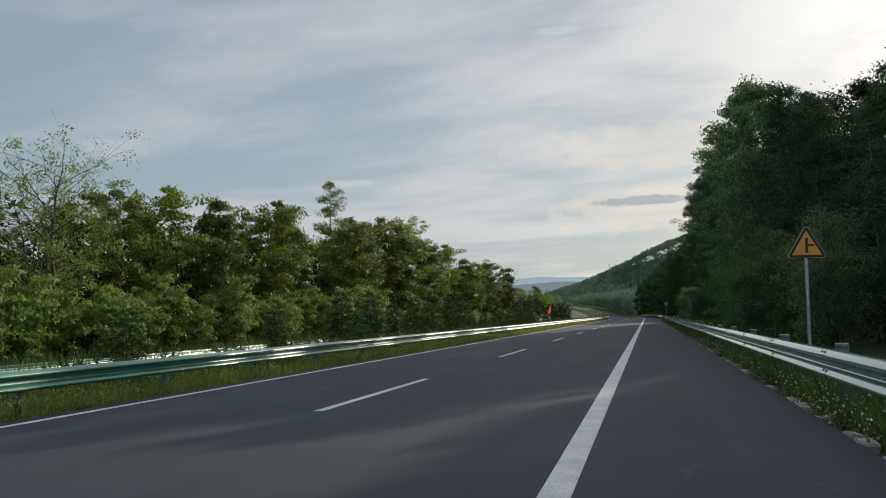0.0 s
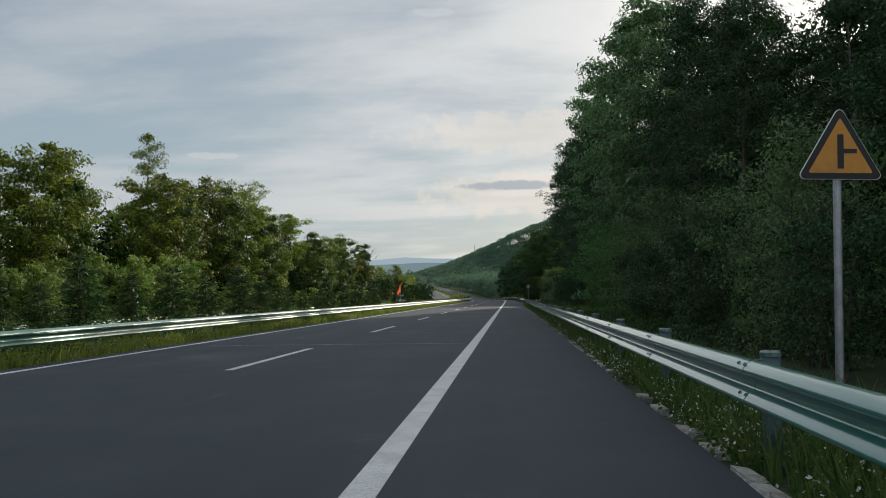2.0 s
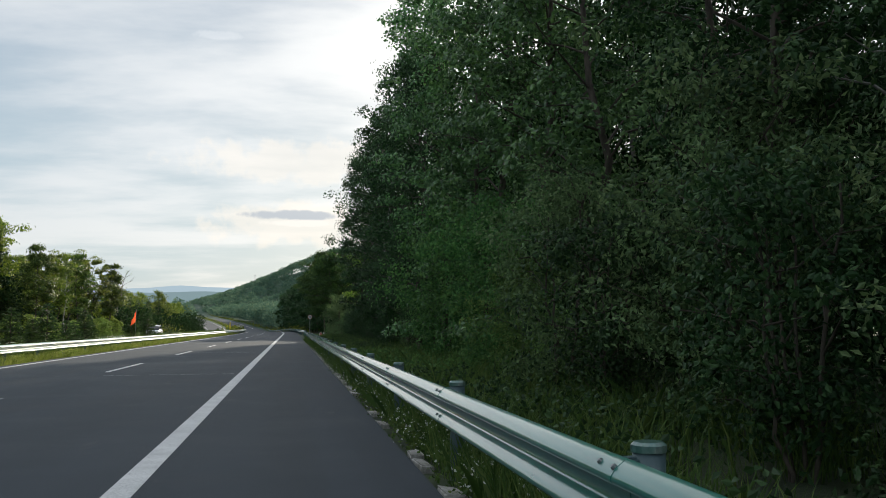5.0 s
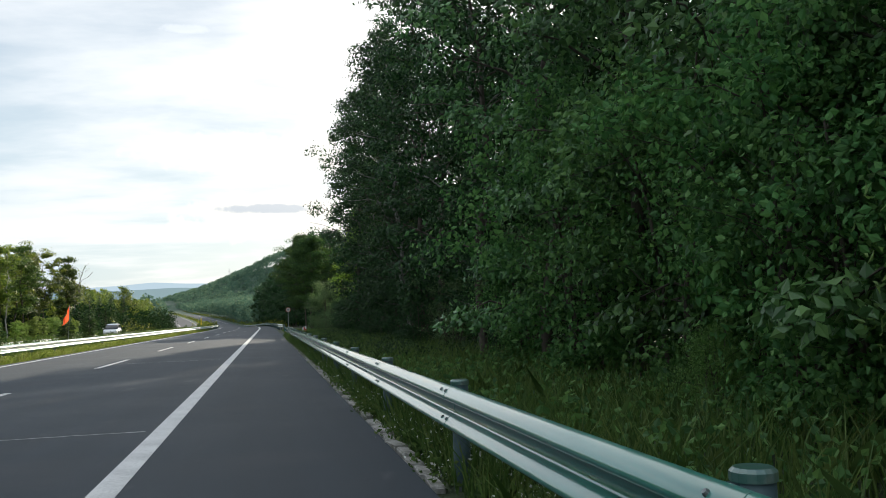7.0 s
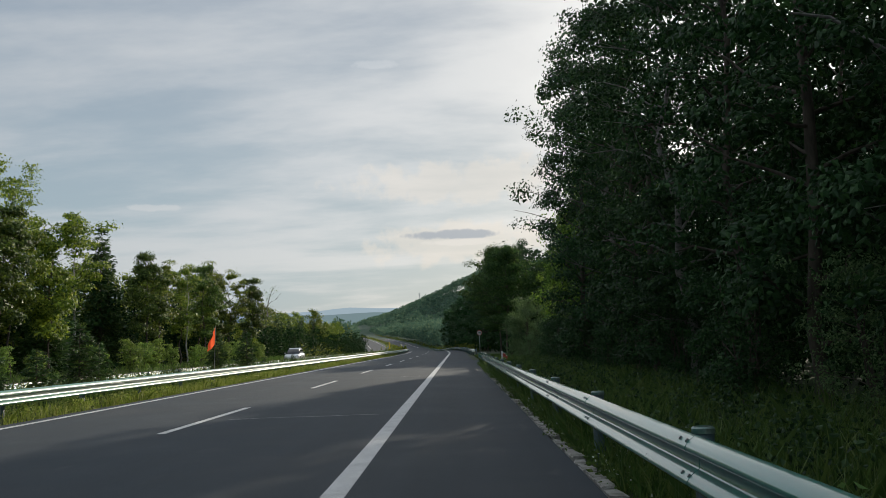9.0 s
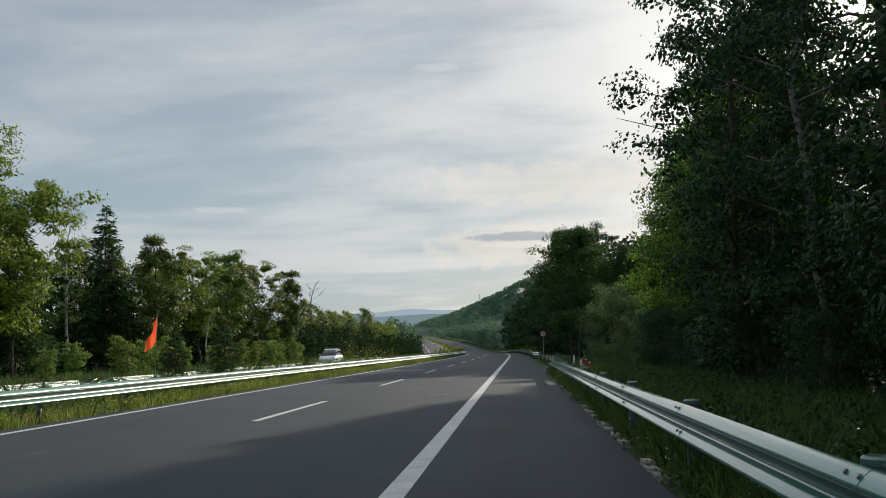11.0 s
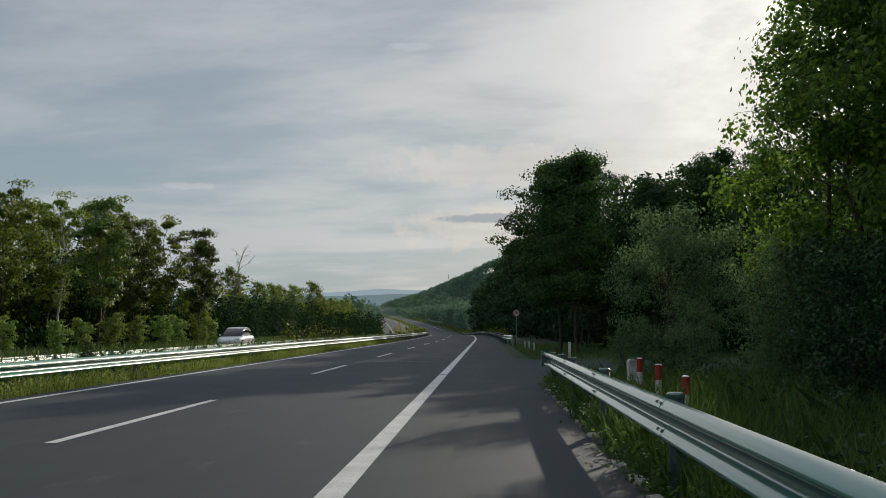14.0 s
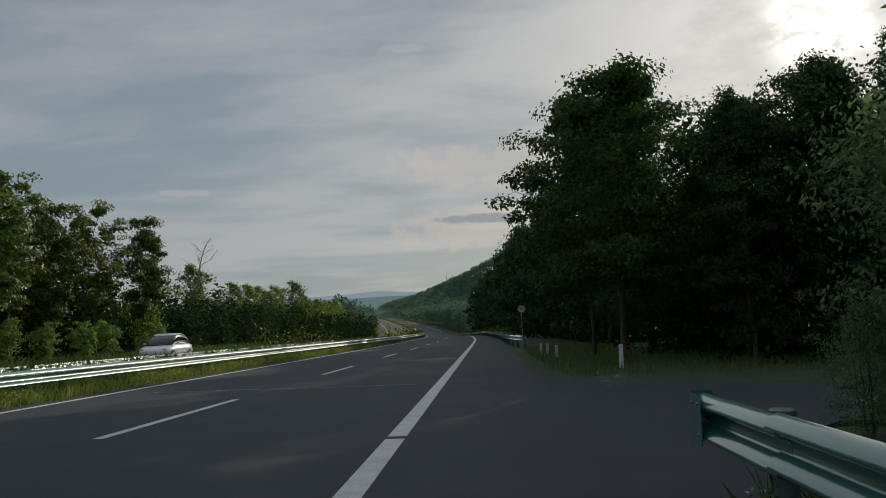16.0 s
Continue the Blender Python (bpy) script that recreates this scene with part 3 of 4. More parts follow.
# ---- road markings ----
def marking(x0, x1, y0, y1, parent, name="road_line"):
    return ribbon(name, x0, x1, y0, y1, 0.004, PAINT, parent, 6.0)


def build_lines():
    lines = empty("road_marking", None, "worn white lines painted on the asphalt", "road marking", kind="structure")
    for y0, y1 in ((-30, 108.15), (108.38, 264), (430, 1300)):
        marking(-0.11, 0.11, y0, y1, lines, "edge_line")
    marking(-7.59, -7.42, -30, 1300, lines, "edge_line")
    for k in range(-2, 18):
        marking(-3.83, -3.68, 4 + 15 * k, 10 + 15 * k, lines, "lane_dash")
    far = empty("road_marking", None, "worn white lines on the oncoming carriageway", "road marking", kind="structure")
    marking(-13.15, -12.98, -30, 1300, far, "edge_line")
    marking(-20.6, -20.4, -30, 1300, far, "edge_line")
    for k in range(-2, 26):
        marking(-16.83, -16.68, 4 + 15 * k, 10 + 15 * k, far, "lane_dash")


build_lines()


def build_seams():
    """Filled cracks that run across the lanes."""
    rng = np.random.RandomState(5)
    seams = empty("crack_seams", None, "pale filled cracks across the asphalt", "road crack", kind="structure")
    for y, x0, x1 in ((26.6, -6.9, -0.25), (34.4, -3.15, -2.3), (47.2, -3.5, -0.2), (66.5, -3.3, -0.3), (87.0, -1.4, -0.22), (118.0, -6.5, -0.4), (146.0, -6.8, -0.3)):
        n = 26
        xs = np.linspace(x0, x1, n)
        mid = y + np.cumsum(rng.normal(0, 0.018, n))
        half = 0.028 * rng.uniform(0.3, 1.2, n)
        verts = [(x, m + s * h, 0.004) for x, m, h in zip(xs, mid, half) for s in (-1, 1)]
        faces = [(2 * i, 2 * i + 2, 2 * i + 3, 2 * i + 1) for i in range(n - 1)]
        part("crack", mesh_of("crack", verts, faces), SEAL, seams)


build_seams()

# ---- guard rails ----
PROFILE = [(0.008, 0.156), (0.028, 0.150), (0.060, 0.125), (0.080, 0.097), (0.086, 0.080), (0.080, 0.068), (0.055, 0.058), (0.014, 0.048), (0.004, 0.036), (0.004, -0.030), (0.014, -0.042), (0.036, -0.054), (0.066, -0.082), (0.082, -0.106), (0.086, -0.120), (0.078, -0.134), (0.050, -0.148), (0.016, -0.156)]


def beam_mesh(length, lap=0.16):
    """A W-shaped steel beam, its road side towards -x, laid along y."""
    ring = [(-u, v) for u, v in PROFILE] + [(-u + 0.003, v) for u, v in reversed(PROFILE)]
    bm = bmesh.new()
    rows = [[bm.verts.new((u + 0.003 * (y > 0.1), y, v)) for u, v in ring] for y in (0.0, length + lap)]
    for row in rows:
        for i in range(len(PROFILE) - 1):
            bm.faces.new((row[i], row[i + 1], row[-2 - i], row[-1 - i])).smooth = False
    for i in range(len(ring)):
        j = (i + 1) % len(ring)
        bm.faces.new((rows[0][i], rows[0][j], rows[1][j], rows[1][i])).smooth = i not in (len(PROFILE) - 1, len(ring) - 1)
    bmesh.ops.recalc_face_normals(bm, faces=bm.faces)
    for e in bm.edges:
        e.smooth = all(f.smooth for f in e.link_faces)
    me = bpy.data.meshes.new("beam")
    bm.to_mesh(me)
    bm.free()
    me.materials.append(RAIL)
    return me


def post_mesh(top, r=0.065):
    bm = bmesh.new()
    cyl(bm, r, r, -0.3, top - 0.035, 16)
    for f in bm.faces:
        f.smooth = len(f.verts) == 4
    me = bpy.data.meshes.new("post")
    bm.to_mesh(me)
    bm.free()
    me.materials.append(RAIL_POST)
    return me


def cap_mesh(r=0.071):
    bm = bmesh.new()
    cyl(bm, r, r, 0.0, 0.028, 16)
    cyl(bm, r, r * 0.82, 0.028, 0.04, 16)
    me = bpy.data.meshes.new("post_cap")
    bm.to_mesh(me)
    bm.free()
    me.materials.append(CAP)
    return me


def spacer_mesh():
    """The bent plate between post and beam."""
    bm = bmesh.new()
    box(bm, -0.062, 0.01, -0.035, 0.035, -0.13, 0.15, 0.01)
    me = bpy.data.meshes.new("spacer")
    bm.to_mesh(me)
    bm.free()
    me.materials.append(RAIL_POST)
    return me


def bolt_mesh():
    bm = bmesh.new()
    m = pose(0, 0, 0, 0, -90, 0)
    cyl(bm, 0.014, 0.010, 0.0, 0.010, 8, m=m)
    me = bpy.data.meshes.new("bolt")
    bm.to_mesh(me)
    bm.free()
    me.materials.append(BOLT)
    return me


BEAM, SPACER, BOLT_ME, CAP_ME = beam_mesh(4.0), spacer_mesh(), bolt_mesh(), cap_mesh()
BEAM_SHADE = BEAM.copy()
BEAM_SHADE.materials[0] = RAIL_SHADE


def guard_rail(label, x, y0, count, mid, post_top, faces_left=True, bolts=0, flare=0.0, last_post=True, creep=0.0):
    """Beams of 4 m on round posts; the beam stands off on the road side."""
    rail = empty("guard_rail", pose(road_x(y0) + x, y0, road_z(y0)), label, "guard rail", "guard rails along the road")
    sgn = 1 if faces_left else -1
    stand = post_mesh(post_top)

    def place(y):
        f = flare * max(0.0, 1 - y / 14.0) ** 2
        return road_x(y0 + y) - road_x(y0) + f, road_z(y0 + y) - road_z(y0)

    for i in range(count + 1 if last_post else count):
        px, pz = place(4.0 * i)
        p = part("post", stand, None, rail)
        c = creep * min(1.0, max(0.0, (i - 8) / 5.0))
        p.location = (px + sgn * (0.125 - 0.045 * c), 4.0 * i + 0.1 * c, pz - 0.022 * c)
        top = part("post_cap", CAP_ME, None, p)
        top.location = (0, 0, post_top - 0.037)
        s = part("spacer", SPACER, None, p)
        s.location = (-sgn * (0.058 - 0.045 * c), 0, mid + 0.022 * c)
        s.rotation_euler = (0, 0, 0 if faces_left else math.pi)
        if i == count:
            continue
        qx, qz = place(4.0 * (i + 1))
        b = part("beam", BEAM if faces_left and x > 0 else BEAM_SHADE, None, rail)
        b.matrix_basis = Matrix.Translation((px, 4.0 * i - 0.08, pz + mid)) @ Matrix.Rotation(0 if faces_left else math.pi, 4, "Z") @ Matrix.Translation((0, 0 if faces_left else -4.0 - 0.16, 0)) @ Matrix.Rotation(-sgn * math.atan2(qx - px, 4.0), 4, "Z") @ Matrix.Rotation(sgn * math.atan2(qz - pz, 4.0), 4, "X")
        if i < bolts:
            for dy, dx, dz in ((0.02, -0.060, 0.125), (0.17, -0.060, 0.125), (0.02, -0.060, -0.077), (0.17, -0.060, -0.077)):
                o = part("bolt", BOLT_ME, None, b)
                o.location = (dx, dy, dz)
                o.rotation_euler = (0, math.radians(45), 0)
    return rail


right_rail = guard_rail("pale green steel guard rail with bolted W beams beside the shoulder", 2.52, -9.2, 28, 0.56, 0.768, True, 28, last_post=False, creep=1.0)


def rail_tail(rail, y0, y1, mid):
    """The last short beam, with the end plate folded round it and two closer posts."""
    beam = beam_mesh(y1 - y0)
    b = part("beam", beam, None, rail)
    b.location = (0, y0 - 0.08, mid)
    plate = part("end_plate", prism([(0.0, -0.17), (0.15, -0.17), (0.17, -0.10), (0.17, 0.10), (0.15, 0.17), (0.0, 0.17)], 0.006, "y"), RAIL, rail)
    plate.location = (-0.094, y1 + 0.09, mid)
    side = part("end_plate", prism([(0.0, -0.165), (0.30, -0.165), (0.30, 0.165), (0.0, 0.165)], 0.006, "x"), RAIL, rail)
    side.location = (-0.097, y1 - 0.21, mid)
    for dy, dz in ((0.07, 0.10), (0.22, 0.10), (0.07, -0.10)):
        o = part("bolt", BOLT_ME, None, side)
        o.location = (-0.003, dy, dz)
    for y, top in ((110.15, 0.742), (112.3, 0.712)):
        extra = part("post", post_mesh(top), None, rail)
        extra.location = (0.085, y, 0)
        c = part("post_cap", CAP_ME, None, extra)
        c.location = (0, 0, top - 0.037)


rail_tail(right_rail, 112.0, 113.55, 0.548)
guard_rail("pale green steel guard rail beyond the side road", 2.52, 148.5, 57, 0.54, 0.74, True, 4, flare=0.6)
guard_rail("green steel guard rail along the near side of the median", -8.35, -8.0, 80, 0.50, 0.56, False, 0)
guard_rail("green steel guard rail along the far side of the median", -11.75, -10.0, 80, 0.44, 0.50, True, 0)


# ---- signs, posts and flag ----
def round_triangle(side, r, n=6):
    """An upright triangle with rounded corners, its centre of height at 0."""
    h = side * math.sqrt(3) / 2
    pts = []
    for (cx, cz), a0 in (((0, h * 2 / 3 - 2 * r), 30), ((-side / 2 + r * math.sqrt(3), -h / 3 + r), 150), ((side / 2 - r * math.sqrt(3), -h / 3 + r), 270)):
        for i in range(n + 1):
            a = radians(a0 + 120 * i / n)
            pts.append((cx + r * math.cos(a), cz + r * math.sin(a)))
    return pts


def warning_sign():
    sign = empty("warning_sign", pose(4.13, 13.72, -0.06, 0, 1.5, 4), "orange triangular side road warning sign on a steel pole", "road sign")
    bm = bmesh.new()
    cyl(bm, 0.042, 0.042, -0.3, 2.86, 14)
    cyl(bm, 0.046, 0.028, 2.86, 2.88, 14)
    part("pole", bm, STEEL, sign)
    z = 2.57
    for name, side, r, depth, y, mat, lab in (("rim", 0.865, 0.047, 0.016, -0.066, WHITE, "pale rim"), ("border", 0.842, 0.043, 0.004, -0.077, BLACK, "black border"), ("panel", 0.64, 0.012, 0.004, -0.081, ORANGE, "orange panel")):
        p = part(name, prism(round_triangle(side, r), depth), mat, sign, lab)
        p.location = (0, y, z)
    for u0, u1, v0, v1 in ((-0.030, 0.030, -0.14, 0.20), (0.032, 0.16, 0.014, 0.056)):
        p = part("symbol_bar", prism([(u0, v0), (u1, v0), (u1, v1), (u0, v1)], 0.004), BLACK, sign, "black junction symbol")
        p.location = (0, -0.086, z)
    for dz in (-0.14, 0.2):
        bm = bmesh.new()
        box(bm, -0.06, 0.06, -0.058, 0.052, dz - 0.02, dz + 0.02, 0.004)
        p = part("clamp", bm, STEEL, sign)
        p.location = (0, 0, z)


def disc(r, depth, seg=32):
    return prism([(r * math.cos(2 * math.pi * i / seg), r * math.sin(2 * math.pi * i / seg)) for i in range(seg)], depth)


def speed_sign():
    sign = empty("speed_limit_sign", pose(4.55, 184.0, -0.06, 0, 0, 3), "round red-rimmed speed limit sign on a pole", "road sign")
    bm = bmesh.new()
    cyl(bm, 0.04, 0.04, -0.3, 3.3, 10)
    part("pole", bm, STEEL, sign)
    for name, r, y, mat in (("rim", 0.40, -0.055, RED), ("face", 0.32, -0.064, WHITE)):
        p = part(name, disc(r, 0.008), mat, sign)
        p.location = (0, y, 2.98)
    text = bpy.data.curves.new("number", "FONT")
    text.body, text.size, text.align_x, text.align_y, text.extrude, text.offset = "80", 0.42, "CENTER", "CENTER", 0.002, 0.012
    text.materials.append(BLACK)
    ob = new("number", text)
    ob.parent = sign
    ob.matrix_basis = pose(0, -0.072, 2.98, 90, 0, 0)


def marker_post(x, y, top, kind, tilt=0.0):
    """A short round post with red and white bands, or a plain pale one."""
    banded = kind == "banded"
    post = empty("marker_post", pose(x, y, -0.06, tilt, tilt * 0.6, 0), "short red and white banded marker post in grass" if banded else "short white marker post in the grass", "marker post", "marker posts by the side road")
    r, hh = 0.05, top + 0.06
    bands = [(-0.2, hh - 0.62, WHITE), (hh - 0.62, hh - 0.42, RED), (hh - 0.42, hh - 0.22, WHITE), (hh - 0.22, hh, RED)] if banded else [(-0.2, hh, WHITE)]
    for z0, z1, mat in bands:
        bm = bmesh.new()
        if banded:
            cyl(bm, r, r, z0, z1 - 0.002, 14)
        else:
            box(bm, -0.055, 0.055, -0.055, 0.055, z0, z1, 0.01)
        part("band" if banded else "shaft", bm, mat, post)
    if banded:
        bm = bmesh.new()
        cyl(bm, r, r * 0.7, hh - 0.002, hh + 0.012, 14)
        part("top", bm, WHITE, post)


def stone_marker():
    """A squared concrete post with a chipped head."""
    pts = [(-0.085, -0.3), (0.085, -0.3), (0.085, 0.70), (0.065, 0.735), (0.02, 0.745), (-0.05, 0.74), (-0.078, 0.72), (-0.085, 0.69)]
    post = empty("stone_marker", pose(3.70, 99.6, -0.06, 0, 0, 8), "pale grey concrete marker stone behind the rail", "marker stone")
    part("shaft", prism(pts, 0.13), CONCRETE, post)


def flag():
    f = empty("flag", pose(-9.63, 88.35, -0.06, 0, 2, 0), "small red cloth flag on a thin pole in the median", "flag")
    bm = bmesh.new()
    cyl(bm, 0.014, 0.010, -0.2, 2.55, 8)
    part("pole", bm, STEEL, f)
    n, k = 14, 10
    verts = []
    for j in range(k + 1):
        for i in range(n + 1):
            u, v = i / n, j / k
            verts.append((-0.02 - 0.34 * u * (0.35 + 0.65 * v) + 0.03 * math.sin(9 * v) * u, 0.10 * math.sin(8 * u + 4.0 * v) * u, 2.52 - 0.80 * v - 0.34 * u ** 0.7))
    faces = [(j * (n + 1) + i, j * (n + 1) + i + 1, (j + 1) * (n + 1) + i + 1, (j + 1) * (n + 1) + i) for j in range(k) for i in range(n)]
    part("cloth", mesh_of("cloth", verts, faces, True), CLOTH, f, "red hanging cloth")


def median_sign():
    s = empty("median_sign", pose(-11.0, 207.0, 0, 0, 0, 0), "small yellow marker board in the median", "road sign")
    bm = bmesh.new()
    cyl(bm, 0.03, 0.03, -0.3, 1.3, 8)
    part("pole", bm, STEEL, s)
    p = part("board", prism([(-0.12, 0.8), (0.12, 0.8), (0.12, 2.1), (-0.12, 2.1)], 0.02), YELLOW, s)
    p.location = (0, -0.045, 0)


warning_sign()
speed_sign()
stone_marker()
flag()
median_sign()
for x, y, top in ((3.70, 98.95, 0.72), (3.66, 97.15, 0.69), (3.66, 95.4, 0.615)):
    marker_post(x, y, top, "banded", 1.5)
for x, y, top in ((4.85, 123.6, 0.60), (3.80, 133.4, 0.42), (3.72, 137.4, 0.42), (3.52, 138.8, 0.42)):
    marker_post(x, y, top, "plain", 0.8)


# ---- a car on the oncoming carriageway ----
def loft(sections, mat_name):
    """Skins a row of outlines, each of the same number of points."""
    verts = [p for s in sections for p in s]
    w = len(sections[0])
    faces = [(j * w + i, j * w + (i + 1) % w, (j + 1) * w + (i + 1) % w, (j + 1) * w + i) for j in range(len(sections) - 1) for i in range(w)]
    faces += [tuple(range(w))[::-1], tuple((len(sections) - 1) * w + i for i in range(w))]
    return mesh_of(mat_name, verts, faces, True)


def white_car():
    car = empty("car", pose(-16.9, 147.0, 0.0, 0, 0, 180), "white hatchback car on the oncoming carriageway", "car")

    def ring(y, half, z0, z1):
        return [(-half * 0.92, y, z0), (-half, y, (z0 + z1) / 2), (-half * 0.94, y, z1 - 0.04), (-half * 0.86, y, z1), (half * 0.86, y, z1), (half * 0.94, y, z1 - 0.04), (half, y, (z0 + z1) / 2), (half * 0.92, y, z0)]

    part("body", loft([ring(-2.12, 0.74, 0.34, 0.62), ring(-2.02, 0.82, 0.24, 0.86), ring(-1.4, 0.87, 0.22, 0.92), ring(0.0, 0.89, 0.22, 0.90), ring(0.9, 0.88, 0.22, 0.90), ring(1.75, 0.84, 0.24, 0.76), ring(2.12, 0.72, 0.34, 0.58)], "body"), CAR_PAINT, car)
    part("cabin", loft([ring(-1.95, 0.70, 0.86, 0.95), ring(-1.45, 0.68, 0.86, 1.36), ring(-0.9, 0.66, 0.86, 1.46), ring(0.0, 0.66, 0.86, 1.47), ring(0.45, 0.68, 0.86, 1.36), ring(1.15, 0.74, 0.86, 0.92)], "cabin"), CAR_GLASS, car, "dark glazed cabin")
    part("roof", loft([ring(-1.5, 0.60, 1.36, 1.40), ring(-0.9, 0.62, 1.44, 1.50), ring(0.0, 0.62, 1.45, 1.51), ring(0.35, 0.60, 1.38, 1.42)], "roof"), CAR_PAINT, car)
    for s in (-1, 1):
        for y in (-1.32, 1.30):
            m = pose(s * 0.80, y, 0.31, 0, 90, 0)
            bm = bmesh.new()
            cyl(bm, 0.31, 0.31, -0.10, 0.10, 20, m=m)
            tyre = part("wheel", bm, RUBBER, car)
            bm = bmesh.new()
            cyl(bm, 0.19, 0.17, -0.005, 0.02, 14, m=m @ Matrix.Translation((0, 0, s * 0.10)))
            part("rim", bm, STEEL, tyre)
        bm = bmesh.new()
        box(bm, s * 0.62 - 0.12, s * 0.62 + 0.12, 1.93, 2.05, 0.58, 0.70, 0.02)
        part("headlight", bm, LAMP_CLEAR, car)
        bm = bmesh.new()
        box(bm, s * 0.66 - 0.10, s * 0.66 + 0.10, -2.10, -2.02, 0.66, 0.82, 0.02)
        part("tail_light", bm, LAMP_RED, car)
        bm = bmesh.new()
        box(bm, s * 0.93 - 0.08, s * 0.93 + 0.08, 0.72, 0.82, 0.90, 1.02, 0.03)
        part("mirror", bm, CAR_PAINT, car)


white_car()


# ---- trees ----
def plant(proto, x, y, scale=1.0, turn=0.0, lean=0.0, group=""):
    o = copy_thing(proto, pose(x, y, land(x, y), lean, lean * 0.5, turn))
    o.scale = (scale, scale, scale)
    if group:
        o["group"] = group
    return o


def forget(proto):
    for o in (*proto.children_recursive, proto):
        bpy.data.objects.remove(o)


R = np.random.RandomState(11)
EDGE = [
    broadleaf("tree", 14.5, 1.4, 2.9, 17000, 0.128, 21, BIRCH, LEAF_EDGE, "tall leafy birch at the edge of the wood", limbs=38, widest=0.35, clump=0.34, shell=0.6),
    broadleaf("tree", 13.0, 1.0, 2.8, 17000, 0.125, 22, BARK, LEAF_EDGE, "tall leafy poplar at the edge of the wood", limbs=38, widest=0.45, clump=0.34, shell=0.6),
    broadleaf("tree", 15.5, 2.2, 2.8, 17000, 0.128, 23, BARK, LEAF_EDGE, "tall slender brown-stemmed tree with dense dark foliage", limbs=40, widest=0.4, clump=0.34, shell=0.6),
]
EDGE_LIGHT = broadleaf("tree", 14.0, 1.0, 2.9, 16000, 0.145, 26, BARK, LEAF_BRIGHTENED, "leafy birch with foliage coloured brighter to stand for light", limbs=38, widest=0.4, clump=0.34, shell=0.6)
EDGE_LOW = [
    broadleaf("tree", 9.5, 0.8, 2.5, 12000, 0.135, 24, BARK, LEAF_MID, "young broadleaf tree with dense green foliage", limbs=32, widest=0.4, clump=0.28),
    broadleaf("tree", 10.5, 1.0, 2.6, 12000, 0.14, 25, BIRCH, LEAF_EDGE, "young birch with loose hanging foliage", limbs=32, widest=0.45, clump=0.28),
]
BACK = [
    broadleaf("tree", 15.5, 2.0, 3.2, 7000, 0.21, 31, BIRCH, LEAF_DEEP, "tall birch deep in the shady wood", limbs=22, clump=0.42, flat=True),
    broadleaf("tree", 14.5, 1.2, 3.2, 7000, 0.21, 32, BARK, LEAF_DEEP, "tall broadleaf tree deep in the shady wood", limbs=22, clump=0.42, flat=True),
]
FAR = [
    broadleaf("tree", 13.5, 0.8, 3.2, 2800, 0.41, 33, BARK, LEAF_DEEP, "leafy tree in the wood along the highway", limbs=18, clump=0.45, flat=True),
    broadleaf("tree", 12.5, 0.8, 3.4, 2800, 0.41, 34, BARK, LEAF_EDGE, "dense green tree in the wood along the highway", limbs=18, clump=0.45, flat=True),
]
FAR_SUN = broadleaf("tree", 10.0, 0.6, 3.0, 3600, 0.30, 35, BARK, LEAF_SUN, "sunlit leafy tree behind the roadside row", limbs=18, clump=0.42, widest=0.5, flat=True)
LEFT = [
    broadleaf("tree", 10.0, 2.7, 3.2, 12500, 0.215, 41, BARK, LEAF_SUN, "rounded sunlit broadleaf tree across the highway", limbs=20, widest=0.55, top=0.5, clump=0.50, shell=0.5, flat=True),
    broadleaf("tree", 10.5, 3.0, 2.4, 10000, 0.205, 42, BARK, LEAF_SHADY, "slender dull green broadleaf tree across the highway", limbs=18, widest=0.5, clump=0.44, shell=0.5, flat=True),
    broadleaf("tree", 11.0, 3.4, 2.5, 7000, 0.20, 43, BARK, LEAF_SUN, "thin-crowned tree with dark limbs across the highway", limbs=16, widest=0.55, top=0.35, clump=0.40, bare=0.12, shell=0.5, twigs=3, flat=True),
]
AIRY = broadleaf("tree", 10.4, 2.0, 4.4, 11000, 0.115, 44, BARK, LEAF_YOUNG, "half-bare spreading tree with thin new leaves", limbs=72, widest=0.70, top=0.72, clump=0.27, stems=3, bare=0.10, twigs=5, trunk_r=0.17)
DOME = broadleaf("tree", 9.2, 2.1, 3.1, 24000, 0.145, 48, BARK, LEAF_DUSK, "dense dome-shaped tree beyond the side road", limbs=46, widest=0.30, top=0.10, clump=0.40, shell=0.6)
TALL = broadleaf("tree", 16.5, 3.0, 2.3, 9000, 0.17, 45, BARK, LEAF_SUN, "tall narrow tree above the roadside wood", limbs=20, widest=0.5, top=0.5, clump=0.44, shell=0.6, flat=True)
SLIM = broadleaf("tree", 11.5, 3.5, 1.3, 2200, 0.12, 47, BIRCH_PALE, LEAF_YOUNG, "slim pale-stemmed birch with few leaves", limbs=26, widest=0.5, clump=0.22, trunk_r=0.11, bare=0.25)
UMBRELLA = broadleaf("tree", 13.4, 8.6, 2.6, 4200, 0.17, 49, BARK, LEAF_SUN, "tall bare-stemmed tree with a flat airy crown", limbs=18, widest=0.62, top=0.62, clump=0.34, shell=0.4, trunk_r=0.12, twigs=3, flat=True)
SNAG = broadleaf("dead_tree", 11.6, 2.5, 2.4, 260, 0.14, 46, DEADWOOD, LEAF_YOUNG, "bare leaning dead tree with thin twigs", limbs=20, widest=0.7, lean=(1.6, 0.5), top=0.5, bare=0.85, trunk_r=0.20, twigs=4)
SPRUCE_TALL = spruce("spruce", 13.5, 3.7, 51, "tall dark spruce in the roadside wood", base=1.5, per=70, needle=0.28)
